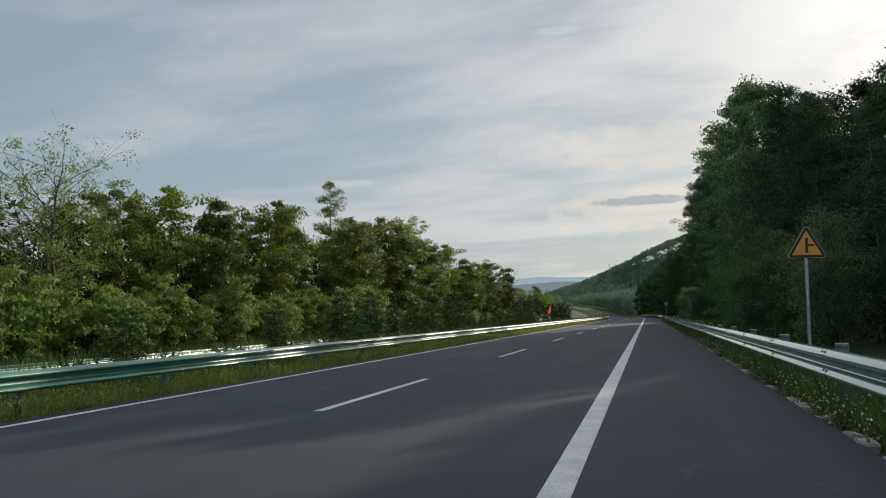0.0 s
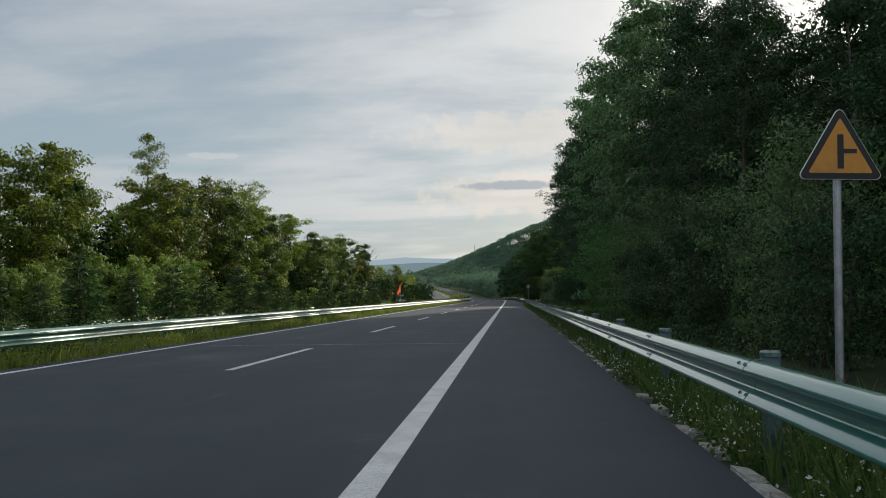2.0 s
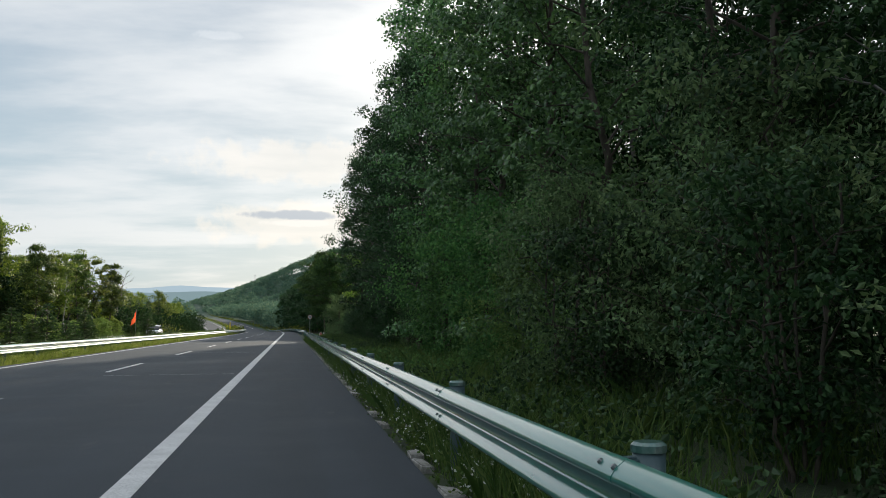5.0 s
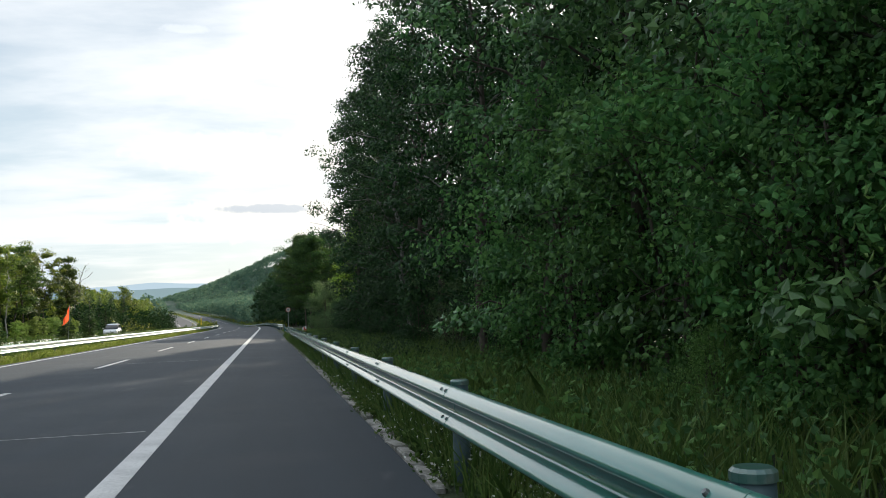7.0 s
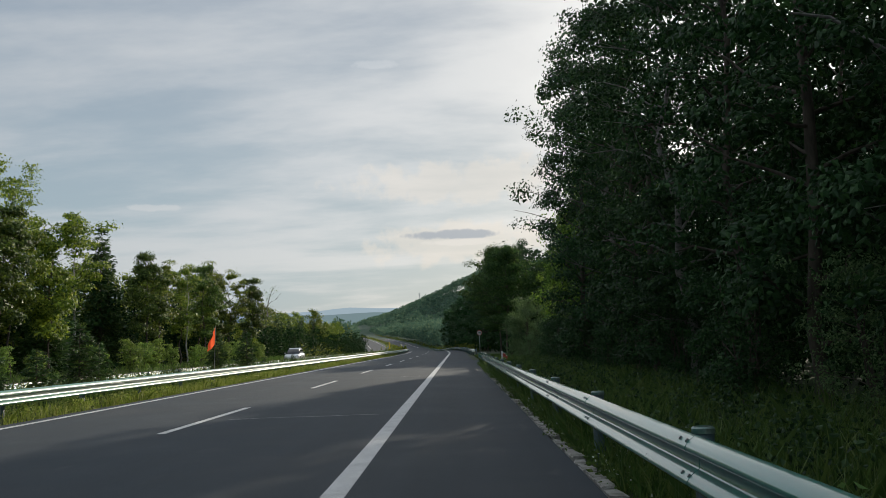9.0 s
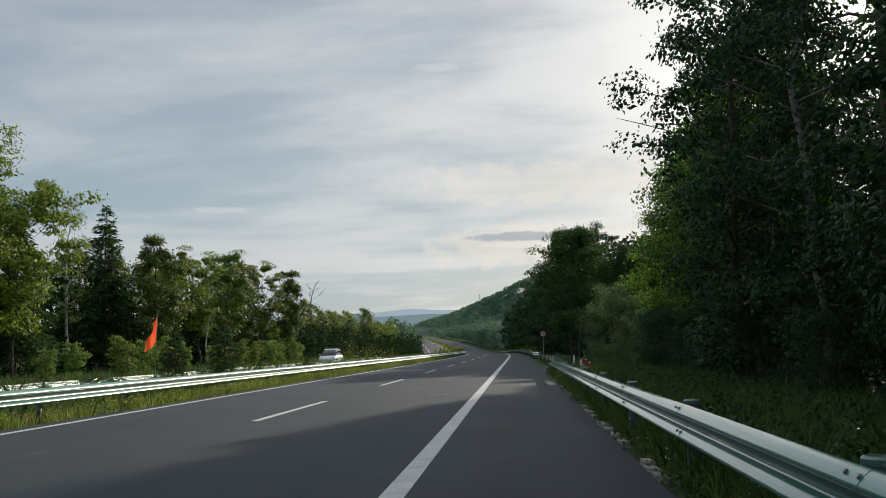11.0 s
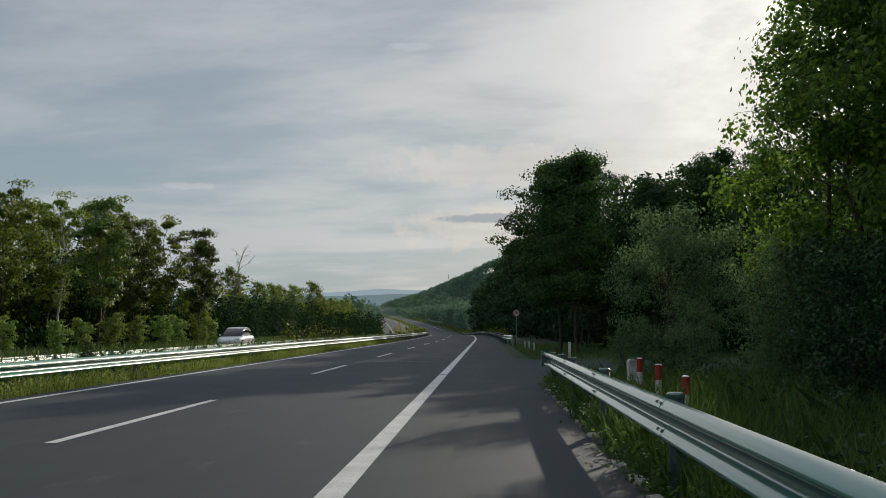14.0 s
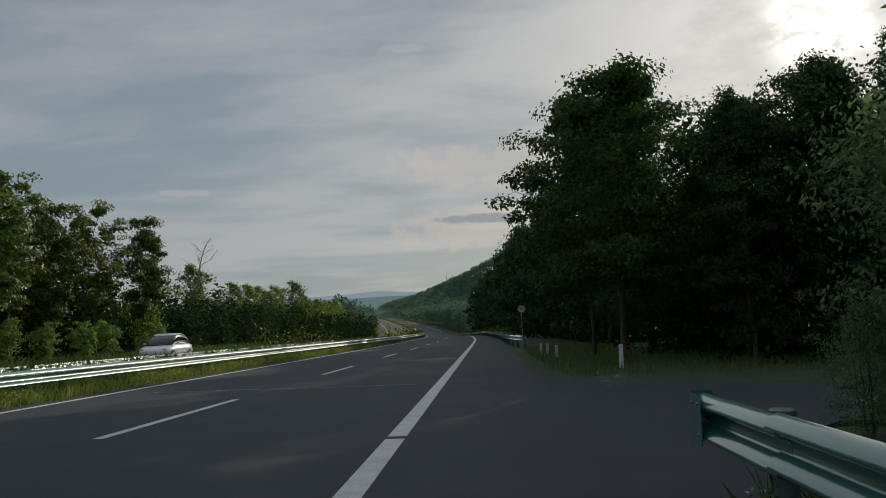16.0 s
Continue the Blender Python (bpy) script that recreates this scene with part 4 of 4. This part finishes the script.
SPRUCE_SMALL = spruce("spruce", 2.4, 0.95, 52, "small planted spruce in the grassy median", base=0.12, tiers=15, per=48, needle=0.20)
SPRUCE_MID = spruce("spruce", 7.5, 2.0, 53, "middle-sized dark pine in the roadside wood", base=0.6, per=30, needle=0.28)
SHRUB = [
    broadleaf("shrub", 3.4, 0.25, 1.5, 8000, 0.076, 61, BARK, LEAF_WILLOW, "grey-green willow shrub behind the guard rail", "shrub", limbs=26, stems=5, widest=0.5, clump=0.22, slim=0.24),
    broadleaf("shrub", 2.6, 0.2, 1.3, 6000, 0.074, 62, BARK, LEAF_EDGE, "leafy green roadside shrub", "shrub", limbs=24, stems=5, widest=0.5, clump=0.22),
    broadleaf("shrub", 3.6, 0.3, 1.6, 3600, 0.20, 63, BARK, LEAF_YOUNG, "light green sunlit shrub across the highway", "shrub", limbs=24, stems=6, widest=0.55, clump=0.26, slim=0.28, shell=0.4, flat=True),
]
SHRUB_LIGHT = broadleaf("shrub", 4.2, 0.2, 1.7, 10500, 0.092, 66, BARK, LEAF_BRIGHT_BUSH, "broad-leaved bush at the wood's edge, coloured brighter to stand for light", "shrub", limbs=30, stems=5, widest=0.5, clump=0.28)
SHRUB_NARROW = broadleaf("shrub", 3.0, 0.15, 1.25, 12000, 0.085, 67, BARK, LEAF_LIME, "light green narrow-leaved bush behind the guard rail", "shrub", limbs=34, stems=6, widest=0.45, clump=0.24, slim=0.16)
WILLOW = broadleaf("shrub", 4.7, 0.3, 2.2, 17000, 0.10, 64, BARK, LEAF_WILLOW, "big pale willow bush beside the side road", "shrub", limbs=44, stems=7, widest=0.5, clump=0.28, slim=0.24)

# the wood on the near side, its edge towards the road
y = 15.0
i = 0
while y < 84:
    tall = (14.5, 13.0, 15.5)[i % 3]
    want = float(np.interp(y, [15, 24, 29, 41, 46], [7.3, 7.7, 9.3, 13.2, 13.6])) if y < 46 else R.uniform(11.8, 13.6)
    # Trees of this stretch get the brightened leaf colour that stands for light.
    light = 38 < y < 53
    if not 23.0 < y < 26.0:
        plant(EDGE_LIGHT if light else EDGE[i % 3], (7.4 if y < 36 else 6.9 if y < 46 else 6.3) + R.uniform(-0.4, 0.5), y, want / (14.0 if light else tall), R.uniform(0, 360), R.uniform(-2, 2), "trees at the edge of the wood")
    else:
        plant(EDGE[1], 7.3, 24.4, 5.2 / 13.0, 70, 0, "trees at the edge of the wood")
    y += R.uniform(2.9, 3.7) * (0.8 if y < 34 else 1.0)
    i += 1
for j, (xx, yy, want) in enumerate(((7.9, 86.0, 10.6), (8.4, 89.2, 10.8), (8.9, 92.3, 10.6), (9.0, 95.6, 10.6), (8.9, 98.8, 10.2), (7.9, 102.2, 8.1), (10.4, 101.0, 9.8), (10.4, 104.0, 9.0), (8.0, 100.5, 8.6))):
    k = 0 if j > 3 else (j + 1) % 2
    plant(EDGE_LOW[k], xx + R.uniform(-0.2, 0.2), yy, want / (9.5, 10.5)[k], R.uniform(0, 360), 0, "trees at the edge of the wood")
for yy in np.arange(13, 106, 4.4):
    plant(BACK[int(R.randint(2))], 12.2 + R.uniform(-1.0, 1.0), yy + R.uniform(-1.5, 1.5), R.uniform(0.85, 1.0) * (0.70 if 33 < yy < 42 else 0.75 if yy < 33 or yy > 84 else 1.0), R.uniform(0, 360), 0, "trees inside the wood")
for yy in np.arange(26, 84, 4.1):
    plant(BACK[int(R.randint(2))], 16.2 + R.uniform(-1.0, 1.0), yy, R.uniform(0.85, 1.0), R.uniform(0, 360), 0, "trees inside the wood")
for yy in np.arange(17, 37, 2.2):
    plant(SHRUB[0] if R.uniform() < 0.55 else SHRUB[1], 5.6 + R.uniform(-0.5, 0.7), yy, R.uniform(0.75, 1.15), R.uniform(0, 360), 0, "shrubs behind the guard rail")
for yy in np.arange(38, 100, 2.8):
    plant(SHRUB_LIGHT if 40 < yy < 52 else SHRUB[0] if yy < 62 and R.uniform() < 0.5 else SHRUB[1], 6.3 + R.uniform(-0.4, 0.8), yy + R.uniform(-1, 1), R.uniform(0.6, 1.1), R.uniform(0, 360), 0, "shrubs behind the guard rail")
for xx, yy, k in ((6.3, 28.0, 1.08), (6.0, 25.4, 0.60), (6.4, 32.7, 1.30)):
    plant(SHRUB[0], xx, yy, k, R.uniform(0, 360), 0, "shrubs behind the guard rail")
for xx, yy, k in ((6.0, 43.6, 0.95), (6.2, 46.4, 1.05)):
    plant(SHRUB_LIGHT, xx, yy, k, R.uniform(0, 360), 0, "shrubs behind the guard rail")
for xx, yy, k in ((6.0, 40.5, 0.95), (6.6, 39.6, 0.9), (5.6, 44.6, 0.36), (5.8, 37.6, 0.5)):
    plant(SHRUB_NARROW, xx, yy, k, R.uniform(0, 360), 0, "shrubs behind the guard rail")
plant(WILLOW, 5.9, 106.3, 0.86, 40)
for xx, yy, k in ((4.7, 107.0, 0.36), (5.2, 107.6, 0.45), (5.5, 102.6, 0.55), (7.4, 103.6, 0.95), (8.6, 106.2, 1.0), (6.6, 100.0, 0.8), (10.5, 106.5, 1.0), (12.6, 106.8, 1.0)):
    plant(SHRUB[0], xx, yy, k, R.uniform(0, 360), 0, "shrubs behind the guard rail")

# the wood beyond the side road
for j, yy in enumerate(np.arange(136.5, 340, 4.4)):
    near = yy < 150
    proto = (EDGE[1], EDGE[2], EDGE[0], EDGE[2])[j % 4] if near else FAR[j % 2]
    tall = (13.0, 15.5, 14.5, 15.5)[j % 4] if near else (13.5, 12.5)[j % 2]
    plant(proto, (8.0 if yy < 192 else 6.3) + R.uniform(-0.3, 0.3) + road_x(yy), yy, (R.uniform(10.4, 11.2) if near else R.uniform(11.8, 13.6)) / tall, R.uniform(0, 360), 0, "trees beyond the side road")
for j, xx in enumerate(np.arange(9.0, 31, 2.6)):
    plant(EDGE[1], xx, 124.8 + R.uniform(-0.8, 0.8), float(np.interp(xx, [8, 11.3, 14, 20], [7.8, 8.9, 9.7, 11.0])) / 13.0, R.uniform(0, 360), 0, "trees beyond the side road")
for xx in np.arange(10, 44, 3.6):
    plant(BACK[int(R.randint(2))], xx, 130.0 + R.uniform(-1.0, 1.0), float(np.interp(xx, [8, 11.3, 14, 20], [8.2, 9.4, 10.2, 11.6])) / 15.0, R.uniform(0, 360), 0, "trees beyond the side road")

# the wood across the highway
LEFT_ROW = ((20, 10.5), (24, 9.5), (37, 9.2), (41.5, 9.0), (46, 9.4), (50, 9.2), (54, 9.5), (58, 9.6), (62.5, 9.6), (73, 10.2), (77.5, 9.8), (82, 10.6), (86, 11.2), (89.5, 12.0), (94, 11.0), (98.5, 10.6), (103, 10.5), (107, 10.4), (111, 10.3), (131, 10.4), (136, 10.0), (141, 10.0), (146.5, 10.6), (152.5, 11.4), (158, 10.6), (163.5, 11.4), (169, 10.8))
for j, (yy, h) in enumerate(LEFT_ROW):
    proto = LEFT[j % 3] if yy < 140 else LEFT[1 + j % 2]
    ph = (10.0, 10.5, 11.0)[LEFT.index(proto)]
    plant(proto, -28.0 + R.uniform(-1.2, 1.2), yy, h / ph, R.uniform(0, 360), 0, "trees across the highway")
    plant(FAR_SUN, -34.0 + R.uniform(-1.5, 1.5), yy + 2, 0.95 * h / 10.0, R.uniform(0, 360), 0, "trees across the highway")
plant(AIRY, -28.5, 30.5, 0.93, 30, 0, "trees across the highway")
plant(AIRY, -31.0, 33.8, 0.86, 170, 0, "trees across the highway")
plant(TALL, -34.5, 89.0, 1.06, 0, 0, "trees across the highway")
plant(UMBRELLA, -29.2, 102.4, 1.0, 40, 0, "trees across the highway")
plant(UMBRELLA, -33.8, 118.2, 1.14, 160, 0, "trees across the highway")
plant(SPRUCE_TALL, -32.9, 133.1, 1.03, 0, 0, "trees across the highway")
plant(SPRUCE_TALL, -29.5, 114.5, 0.82, 70, 0, "trees across the highway")
plant(SNAG, -30.0, 189.0, 1.0, 0)
plant(SLIM, -31.6, 124.6, 1.15, 0, 0, "trees across the highway")
plant(SLIM, -26.9, 141.0, 0.85, 100, 0, "trees across the highway")
for yy in np.arange(172, 330, 6.0):
    h = 7.0 if yy < 215 else (7.8 if yy < 255 else 7.2)
    for xx in (-28.5, -34.5):
        plant(SPRUCE_MID if R.uniform() < 0.6 else FAR_SUN, xx + R.uniform(-1.5, 1.5) + road_x(yy), yy + R.uniform(-2, 2), h / 9.0 * R.uniform(0.85, 1.1) * 1.1, R.uniform(0, 360), 0, "trees across the highway")
for yy in np.concatenate([np.arange(14, 76, 2.3), np.arange(78, 170, 4.5)]):
    plant(SHRUB[2], -25.2 + R.uniform(-0.8, 0.8), yy, R.uniform(0.75, 1.2) * (1.0 if yy < 76 else 0.6), R.uniform(0, 360), 0, "shrubs across the highway")
for yy in (3.5, 9.4, 16.5, 22.0, 24.5, 27.0, 30.0, 32.5, 36.0, 39.0, 42.5, 45.0, 47.5, 50.5, 53.0, 55.5, 58.0, 61.5, 64.5, 67.0, 70.0, 73.0, 76.0, 77.5, 92.0, 95.0, 101.0, 108.0, 118.0, 129.0, 140.0, 152.0, 163.0, 174.0, 186.0):
    plant(SPRUCE_SMALL, -10.1 + R.uniform(-0.35, 0.35), yy, R.uniform(0.65, 1.08) * (1.0 if yy < 98 else 0.45), R.uniform(0, 360), 0, "small spruces in the median")
plant(DOME, 5.6, 127.2, 1.05, 20, 0, "trees beyond the side road")
plant(DOME, 5.3, 133.5, 1.13, 150, 0, "trees beyond the side road")
plant(DOME, 9.2, 126.0, 0.88, 80, 0, "trees beyond the side road")
plant(DOME, 11.6, 125.4, 0.95, 240, 0, "trees beyond the side road")
for proto in [DOME, SHRUB_LIGHT, SHRUB_NARROW] + EDGE + EDGE_LOW + BACK + FAR + LEFT + SHRUB + [EDGE_LIGHT, FAR_SUN, SLIM, UMBRELLA, AIRY, TALL, SNAG, SPRUCE_TALL, SPRUCE_SMALL, SPRUCE_MID, WILLOW]:
    forget(proto)


# ---- far woods, ridges and mast ----
def far_woods():
    """Three bands of crowns: trees along the bend, woods behind them, the hill."""
    rng = np.random.RandomState(71)
    bands = ((520, 300, 620, 7.5, 11.0, 230, 0.085, 0.40), (2600, 420, 850, 7.0, 10.5, 80, 0.13, 0.46), (6200, 760, 1330, 4.5, 7.0, 34, 0.26, 0.75), (1500, 600, 1335, 5.0, 8.0, 44, 0.20, 0.62))
    at, size = [], []
    for count, y0, y1, h0, h1, n, leaf, wide in bands:
        made = 0
        while made < count:
            y = rng.uniform(y0, y1)
            if y1 < 700:
                off = rng.uniform(5.5, 34) if rng.uniform() < 0.62 else rng.uniform(-62, -27)
            elif y1 == 1335:
                off = rng.uniform(-190, -27.5)
            elif y1 < 1000:
                off = rng.uniform(9, 210) if rng.uniform() < 0.7 else rng.uniform(-150, -28)
            else:
                off = rng.uniform(-160, 420)
            if -27 < off < 5.4:
                continue
            made += 1
            x = off + road_x(y)
            h = rng.uniform(h0, h1)
            d = rng.normal(size=(n, 3))
            d /= np.linalg.norm(d, axis=1, keepdims=True)
            d[:, 2] = np.where(d[:, 2] < -0.5, -d[:, 2], d[:, 2])
            lump = 1.0 + 0.22 * np.sin(5 * d[:, :1] + 3 * d[:, 1:2] + y)
            r = h * wide
            at.append(d * np.array([r, r, h * 0.5]) * lump * rng.uniform(0.78, 1.04, (n, 1)) + np.array([x, y, land(x, y) + h * 0.48]))
            size.append(np.full(n, h * leaf))
    at, size = np.concatenate(at), np.concatenate(size)
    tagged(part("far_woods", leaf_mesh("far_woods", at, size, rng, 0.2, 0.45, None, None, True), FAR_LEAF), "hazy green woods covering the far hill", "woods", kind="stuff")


def ridge(name, y, base, points, mat, label):
    """A far ridge with a soft uneven crest and a long foot."""
    xs = np.linspace(points[0][0], points[-1][0], 160)
    top = np.interp(xs, [p[0] for p in points], [p[1] for p in points])
    top = top + np.array([0.010 * base * noise.noise((x * 0.006, 0.2, 0.7)) + 0.004 * base * noise.noise((x * 0.03, 1.2, 0.7)) for x in xs])
    verts = []
    for x, t in zip(xs, top):
        verts += [(x, y - 60, 0.0), (x, y, t), (x, y + 200, t * 0.5)]
    faces = [(3 * i + k, 3 * i + 3 + k, 3 * i + 4 + k, 3 * i + 1 + k) for i in range(len(xs) - 1) for k in (0, 1)]
    tagged(part(name, mesh_of(name, verts, faces, True), mat), label, "ridge", kind="structure")


def mast():
    """A slim lattice mast: a tapered core with short cross arms."""
    x, y = -47.0, 1215.0
    z = land(x, y)
    m = empty("mast", pose(x, y, z), "thin radio mast on the wooded hill", "mast")
    tall = 71.0 - z
    bm = bmesh.new()
    cyl(bm, 0.55, 0.25, -2, tall, 6)
    part("pole", bm, STEEL, m)
    for f in (0.72, 0.88):
        bm = bmesh.new()
        box(bm, -1.3, 1.3, -0.12, 0.12, tall * f, tall * f + 0.25)
        part("cross_arm", bm, STEEL, m)


def thicket(name, boxes, per_m3, leaf, mat, seed, label):
    """The leafy depth of a wood, too tangled to count: clumps between trunks."""
    rng = np.random.RandomState(seed)
    at, out = [], []
    for x0, x1, y0, y1, z0, z1 in boxes:
        n = int((x1 - x0) * (y1 - y0) * (z1 - z0) * per_m3)
        spots = np.column_stack([rng.uniform(x0, x1, n), rng.uniform(y0, y1, n), rng.uniform(z0, z1, n) * rng.uniform(0.5, 1.0, n)])
        d = rng.normal(size=(n * 22, 3))
        at.append(np.repeat(spots, 22, axis=0) + d * np.array([0.55, 0.55, 0.4]) * (leaf / 0.3) ** 0.5)
        out.append(d * 0.6 + np.array([0, 0, 0.4]))
    at, out = np.concatenate(at), np.concatenate(out)
    at[:, 2] = np.maximum(at[:, 2], 0.05)
    tagged(part(name, leaf_mesh(name, at, leaf, rng, 0.2, 0.42, None, out, True), mat), label, "woods", kind="stuff")


# Leaf fill in the dark colour that carries the wood's inner shade.
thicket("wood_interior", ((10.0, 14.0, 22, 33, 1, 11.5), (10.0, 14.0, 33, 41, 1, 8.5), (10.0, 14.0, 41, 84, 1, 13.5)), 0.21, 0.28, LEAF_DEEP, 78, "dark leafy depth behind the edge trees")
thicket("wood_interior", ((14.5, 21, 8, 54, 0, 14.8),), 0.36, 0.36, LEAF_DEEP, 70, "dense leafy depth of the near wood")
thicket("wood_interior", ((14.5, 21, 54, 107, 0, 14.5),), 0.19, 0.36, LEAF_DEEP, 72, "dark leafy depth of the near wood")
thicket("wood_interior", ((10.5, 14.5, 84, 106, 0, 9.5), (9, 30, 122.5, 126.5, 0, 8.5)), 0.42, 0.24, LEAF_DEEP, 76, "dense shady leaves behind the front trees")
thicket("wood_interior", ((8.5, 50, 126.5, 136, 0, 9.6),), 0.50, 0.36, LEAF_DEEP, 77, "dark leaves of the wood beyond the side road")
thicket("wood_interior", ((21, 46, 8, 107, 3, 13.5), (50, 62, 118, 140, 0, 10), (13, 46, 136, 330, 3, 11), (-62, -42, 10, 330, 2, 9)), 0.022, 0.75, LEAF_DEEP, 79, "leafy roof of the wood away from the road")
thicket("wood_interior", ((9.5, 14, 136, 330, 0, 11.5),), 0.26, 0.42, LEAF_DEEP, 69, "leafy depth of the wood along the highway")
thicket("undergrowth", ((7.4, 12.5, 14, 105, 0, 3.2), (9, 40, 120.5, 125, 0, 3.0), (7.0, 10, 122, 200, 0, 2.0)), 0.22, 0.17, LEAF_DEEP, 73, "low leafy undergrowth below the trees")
def far_hedge():
    """Low bushes between the carriageways where the road bends away."""
    rng = np.random.RandomState(75)
    at = []
    for y in np.arange(200, 1000, 2.2):
        for off in (-10.3, -25.5, 4.6):
            c = np.array([road_x(y) + off + rng.normal(0, 0.4), y + rng.normal(0, 0.6), road_z(y) + 0.5])
            at.append(c + rng.normal(size=(14, 3)) * np.array([0.6, 0.9, 0.5 if off > -20 else 0.9]))
    at = np.concatenate(at)
    tagged(part("far_hedge", leaf_mesh("far_hedge", at, 0.42, rng, 0.2, 0.4), LEAF_SUN), "low green bushes along the distant bend", "hedge", kind="stuff")


far_hedge()
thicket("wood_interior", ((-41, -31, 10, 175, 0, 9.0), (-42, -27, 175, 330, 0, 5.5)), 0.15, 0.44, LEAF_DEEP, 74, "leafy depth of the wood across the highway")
far_woods()
ridge("backdrop_far", 4250, 200, [(-2600, 140), (-1500, 168), (-900, 174), (-640, 184), (-520, 194), (-400, 187), (-250, 182), (-100, 172), (300, 165), (2600, 150)], FAR_RIDGE, "pale blue far mountain ridge")
ridge("backdrop_mid", 2700, 110, [(-1700, 94), (-800, 98), (-400, 102), (-250, 106), (-100, 101), (200, 88), (1500, 78)], MID_RIDGE, "blue-green distant wooded ridge")
mast()


# ---- verge plants ----
def strip(n, x0, x1, y0, y1, rng, power=1.0):
    return np.column_stack([x0 + (x1 - x0) * rng.uniform(0, 1, n) ** power, rng.uniform(y0, y1, n)])


G = np.random.RandomState(81)


def clumpy(xy, scale, keep):
    """Thins points in patches, so that tufts and gaps appear."""
    f = np.array([noise.noise((px * scale, py * scale, 3.1)) for px, py in xy])
    return xy[f > keep]


xy = clumpy(strip(46000, 2.52, 4.0, -7, 103.5, G, 1.3), 1.6, -0.35)
blades("grass", xy, -0.06, 0.44, 0.013, GRASS, 82, "green grass on the verge under the guard rail")
xy = clumpy(strip(42000, 3.0, 6.6, 30, 103, G), 0.7, -0.25)
blades("grass", xy, -0.06, 0.58, 0.015, GRASS, 83, "tall green grass behind the guard rail")
xy = clumpy(strip(34000, -8.75, -7.95, -6, 180, G), 1.4, -0.2)
blades("grass", xy, -0.06, 0.33, 0.011, GRASS_SUNLIT, 84, "grass along the median edge with sunlit yellow in its colour")
xy = clumpy(strip(30000, -12.4, -8.7, -6, 200, G), 0.6, -0.3)
blades("grass", xy, -0.06, 0.72, 0.022, GRASS, 85, "rough green grass in the median")
xy = strip(9000, -27, -24.0, 0, 200, G)
blades("grass", xy, -0.06, 0.6, 0.03, GRASS, 86, "rough grass at the far verge")
xy = strip(14000, 2.9, 14, 119.5, 150, G)
blades("grass", xy[(xy[:, 1] > 120.6) | (xy[:, 0] > 2.7)], -0.06, 0.22, 0.012, GRASS, 87, "green grass beyond the side road")


def weeds(name, xy, tall, leaf, mat, seed, label, per=14):
    """Low broad-leaved weeds, as one object."""
    rng = np.random.RandomState(seed)
    root = np.repeat(np.column_stack([xy, np.zeros(len(xy))]), per, axis=0)
    at = root + rng.normal(size=root.shape) * np.array([0.09, 0.09, 0]) + np.column_stack([np.zeros((len(root), 2)), rng.uniform(0.02, tall, len(root)) - 0.05])
    return tagged(part(name, leaf_mesh(name, at, leaf, rng, 0.0), mat), label, "weeds", kind="stuff")


xy = clumpy(strip(6500, 2.46, 3.2, -4, 103.5, G), 1.1, -0.12)
weeds("weeds", xy, 0.24, 0.055, GRASS, 91, "low broad-leaved weeds beside the pavement edge")
near = xy[xy[:, 1] < 45]
weeds("wildflowers", np.concatenate([near[::3], xy[::9]]), 0.29, 0.034, FLOWER, 92, "small white wildflowers in the verge", 10)
xy = clumpy(strip(700, 2.40, 3.0, 82, 103.2, G), 1.3, -0.1)
weeds("weeds", xy, 0.32, 0.050, GRASS, 97, "lush green weeds spilling over the pavement edge", 18)
xy = clumpy(strip(2400, 3.1, 6.5, 20, 104, G), 0.6, -0.1)
# The same weeds, with light put into the leaf colour along this stretch.
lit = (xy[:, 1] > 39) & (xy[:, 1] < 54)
weeds("weeds", xy[lit], 0.60, 0.075, LEAF_BRIGHT_BUSH, 93, "leafy weeds behind the guard rail, coloured brighter to stand for light", 20)
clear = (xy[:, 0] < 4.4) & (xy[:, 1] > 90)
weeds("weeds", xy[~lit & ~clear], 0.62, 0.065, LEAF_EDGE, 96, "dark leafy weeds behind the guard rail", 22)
xy = clumpy(strip(3400, -8.8, -8.05, -4, 160, G), 0.8, -0.1)
weeds("weeds", xy, 0.34, 0.07, GRASS_SUNLIT, 94, "leafy weeds under the median rail", 14)


# ---- edge stones of the shoulder ----
def edge_stones():
    rng = np.random.RandomState(95)
    kerb = empty("edge_stones", None, "row of pale worn stones along the asphalt edge", "edge stones", kind="structure")
    shapes = []
    for k in range(5):
        bm = bmesh.new()
        box(bm, -0.075, 0.075, -0.23, 0.23, -0.12, 0.0, 0.014)
        for v in bm.verts:
            v.co += Vector(rng.normal(0, 0.006, 3))
        me = bpy.data.meshes.new("stone")
        bm.to_mesh(me)
        bm.free()
        me.materials.append(STONE)
        shapes.append(me)
    y = -4.0
    while y < 103.2:
        if rng.uniform() < (0.15 if 43 < y < 68 else 0.6):
            y += 0.485
            continue
        s = part("stone", shapes[int(rng.randint(5))], None, kerb)
        s.matrix_basis = pose(2.41 + rng.normal(0, 0.008), y, 0.008 + rng.normal(0, 0.009), 0, rng.normal(0, 3), rng.normal(0, 3.5)) @ Matrix.Diagonal((rng.uniform(0.7, 1.15), rng.uniform(0.75, 1.04), 1, 1))
        y += 0.485
    return kerb


edge_stones()
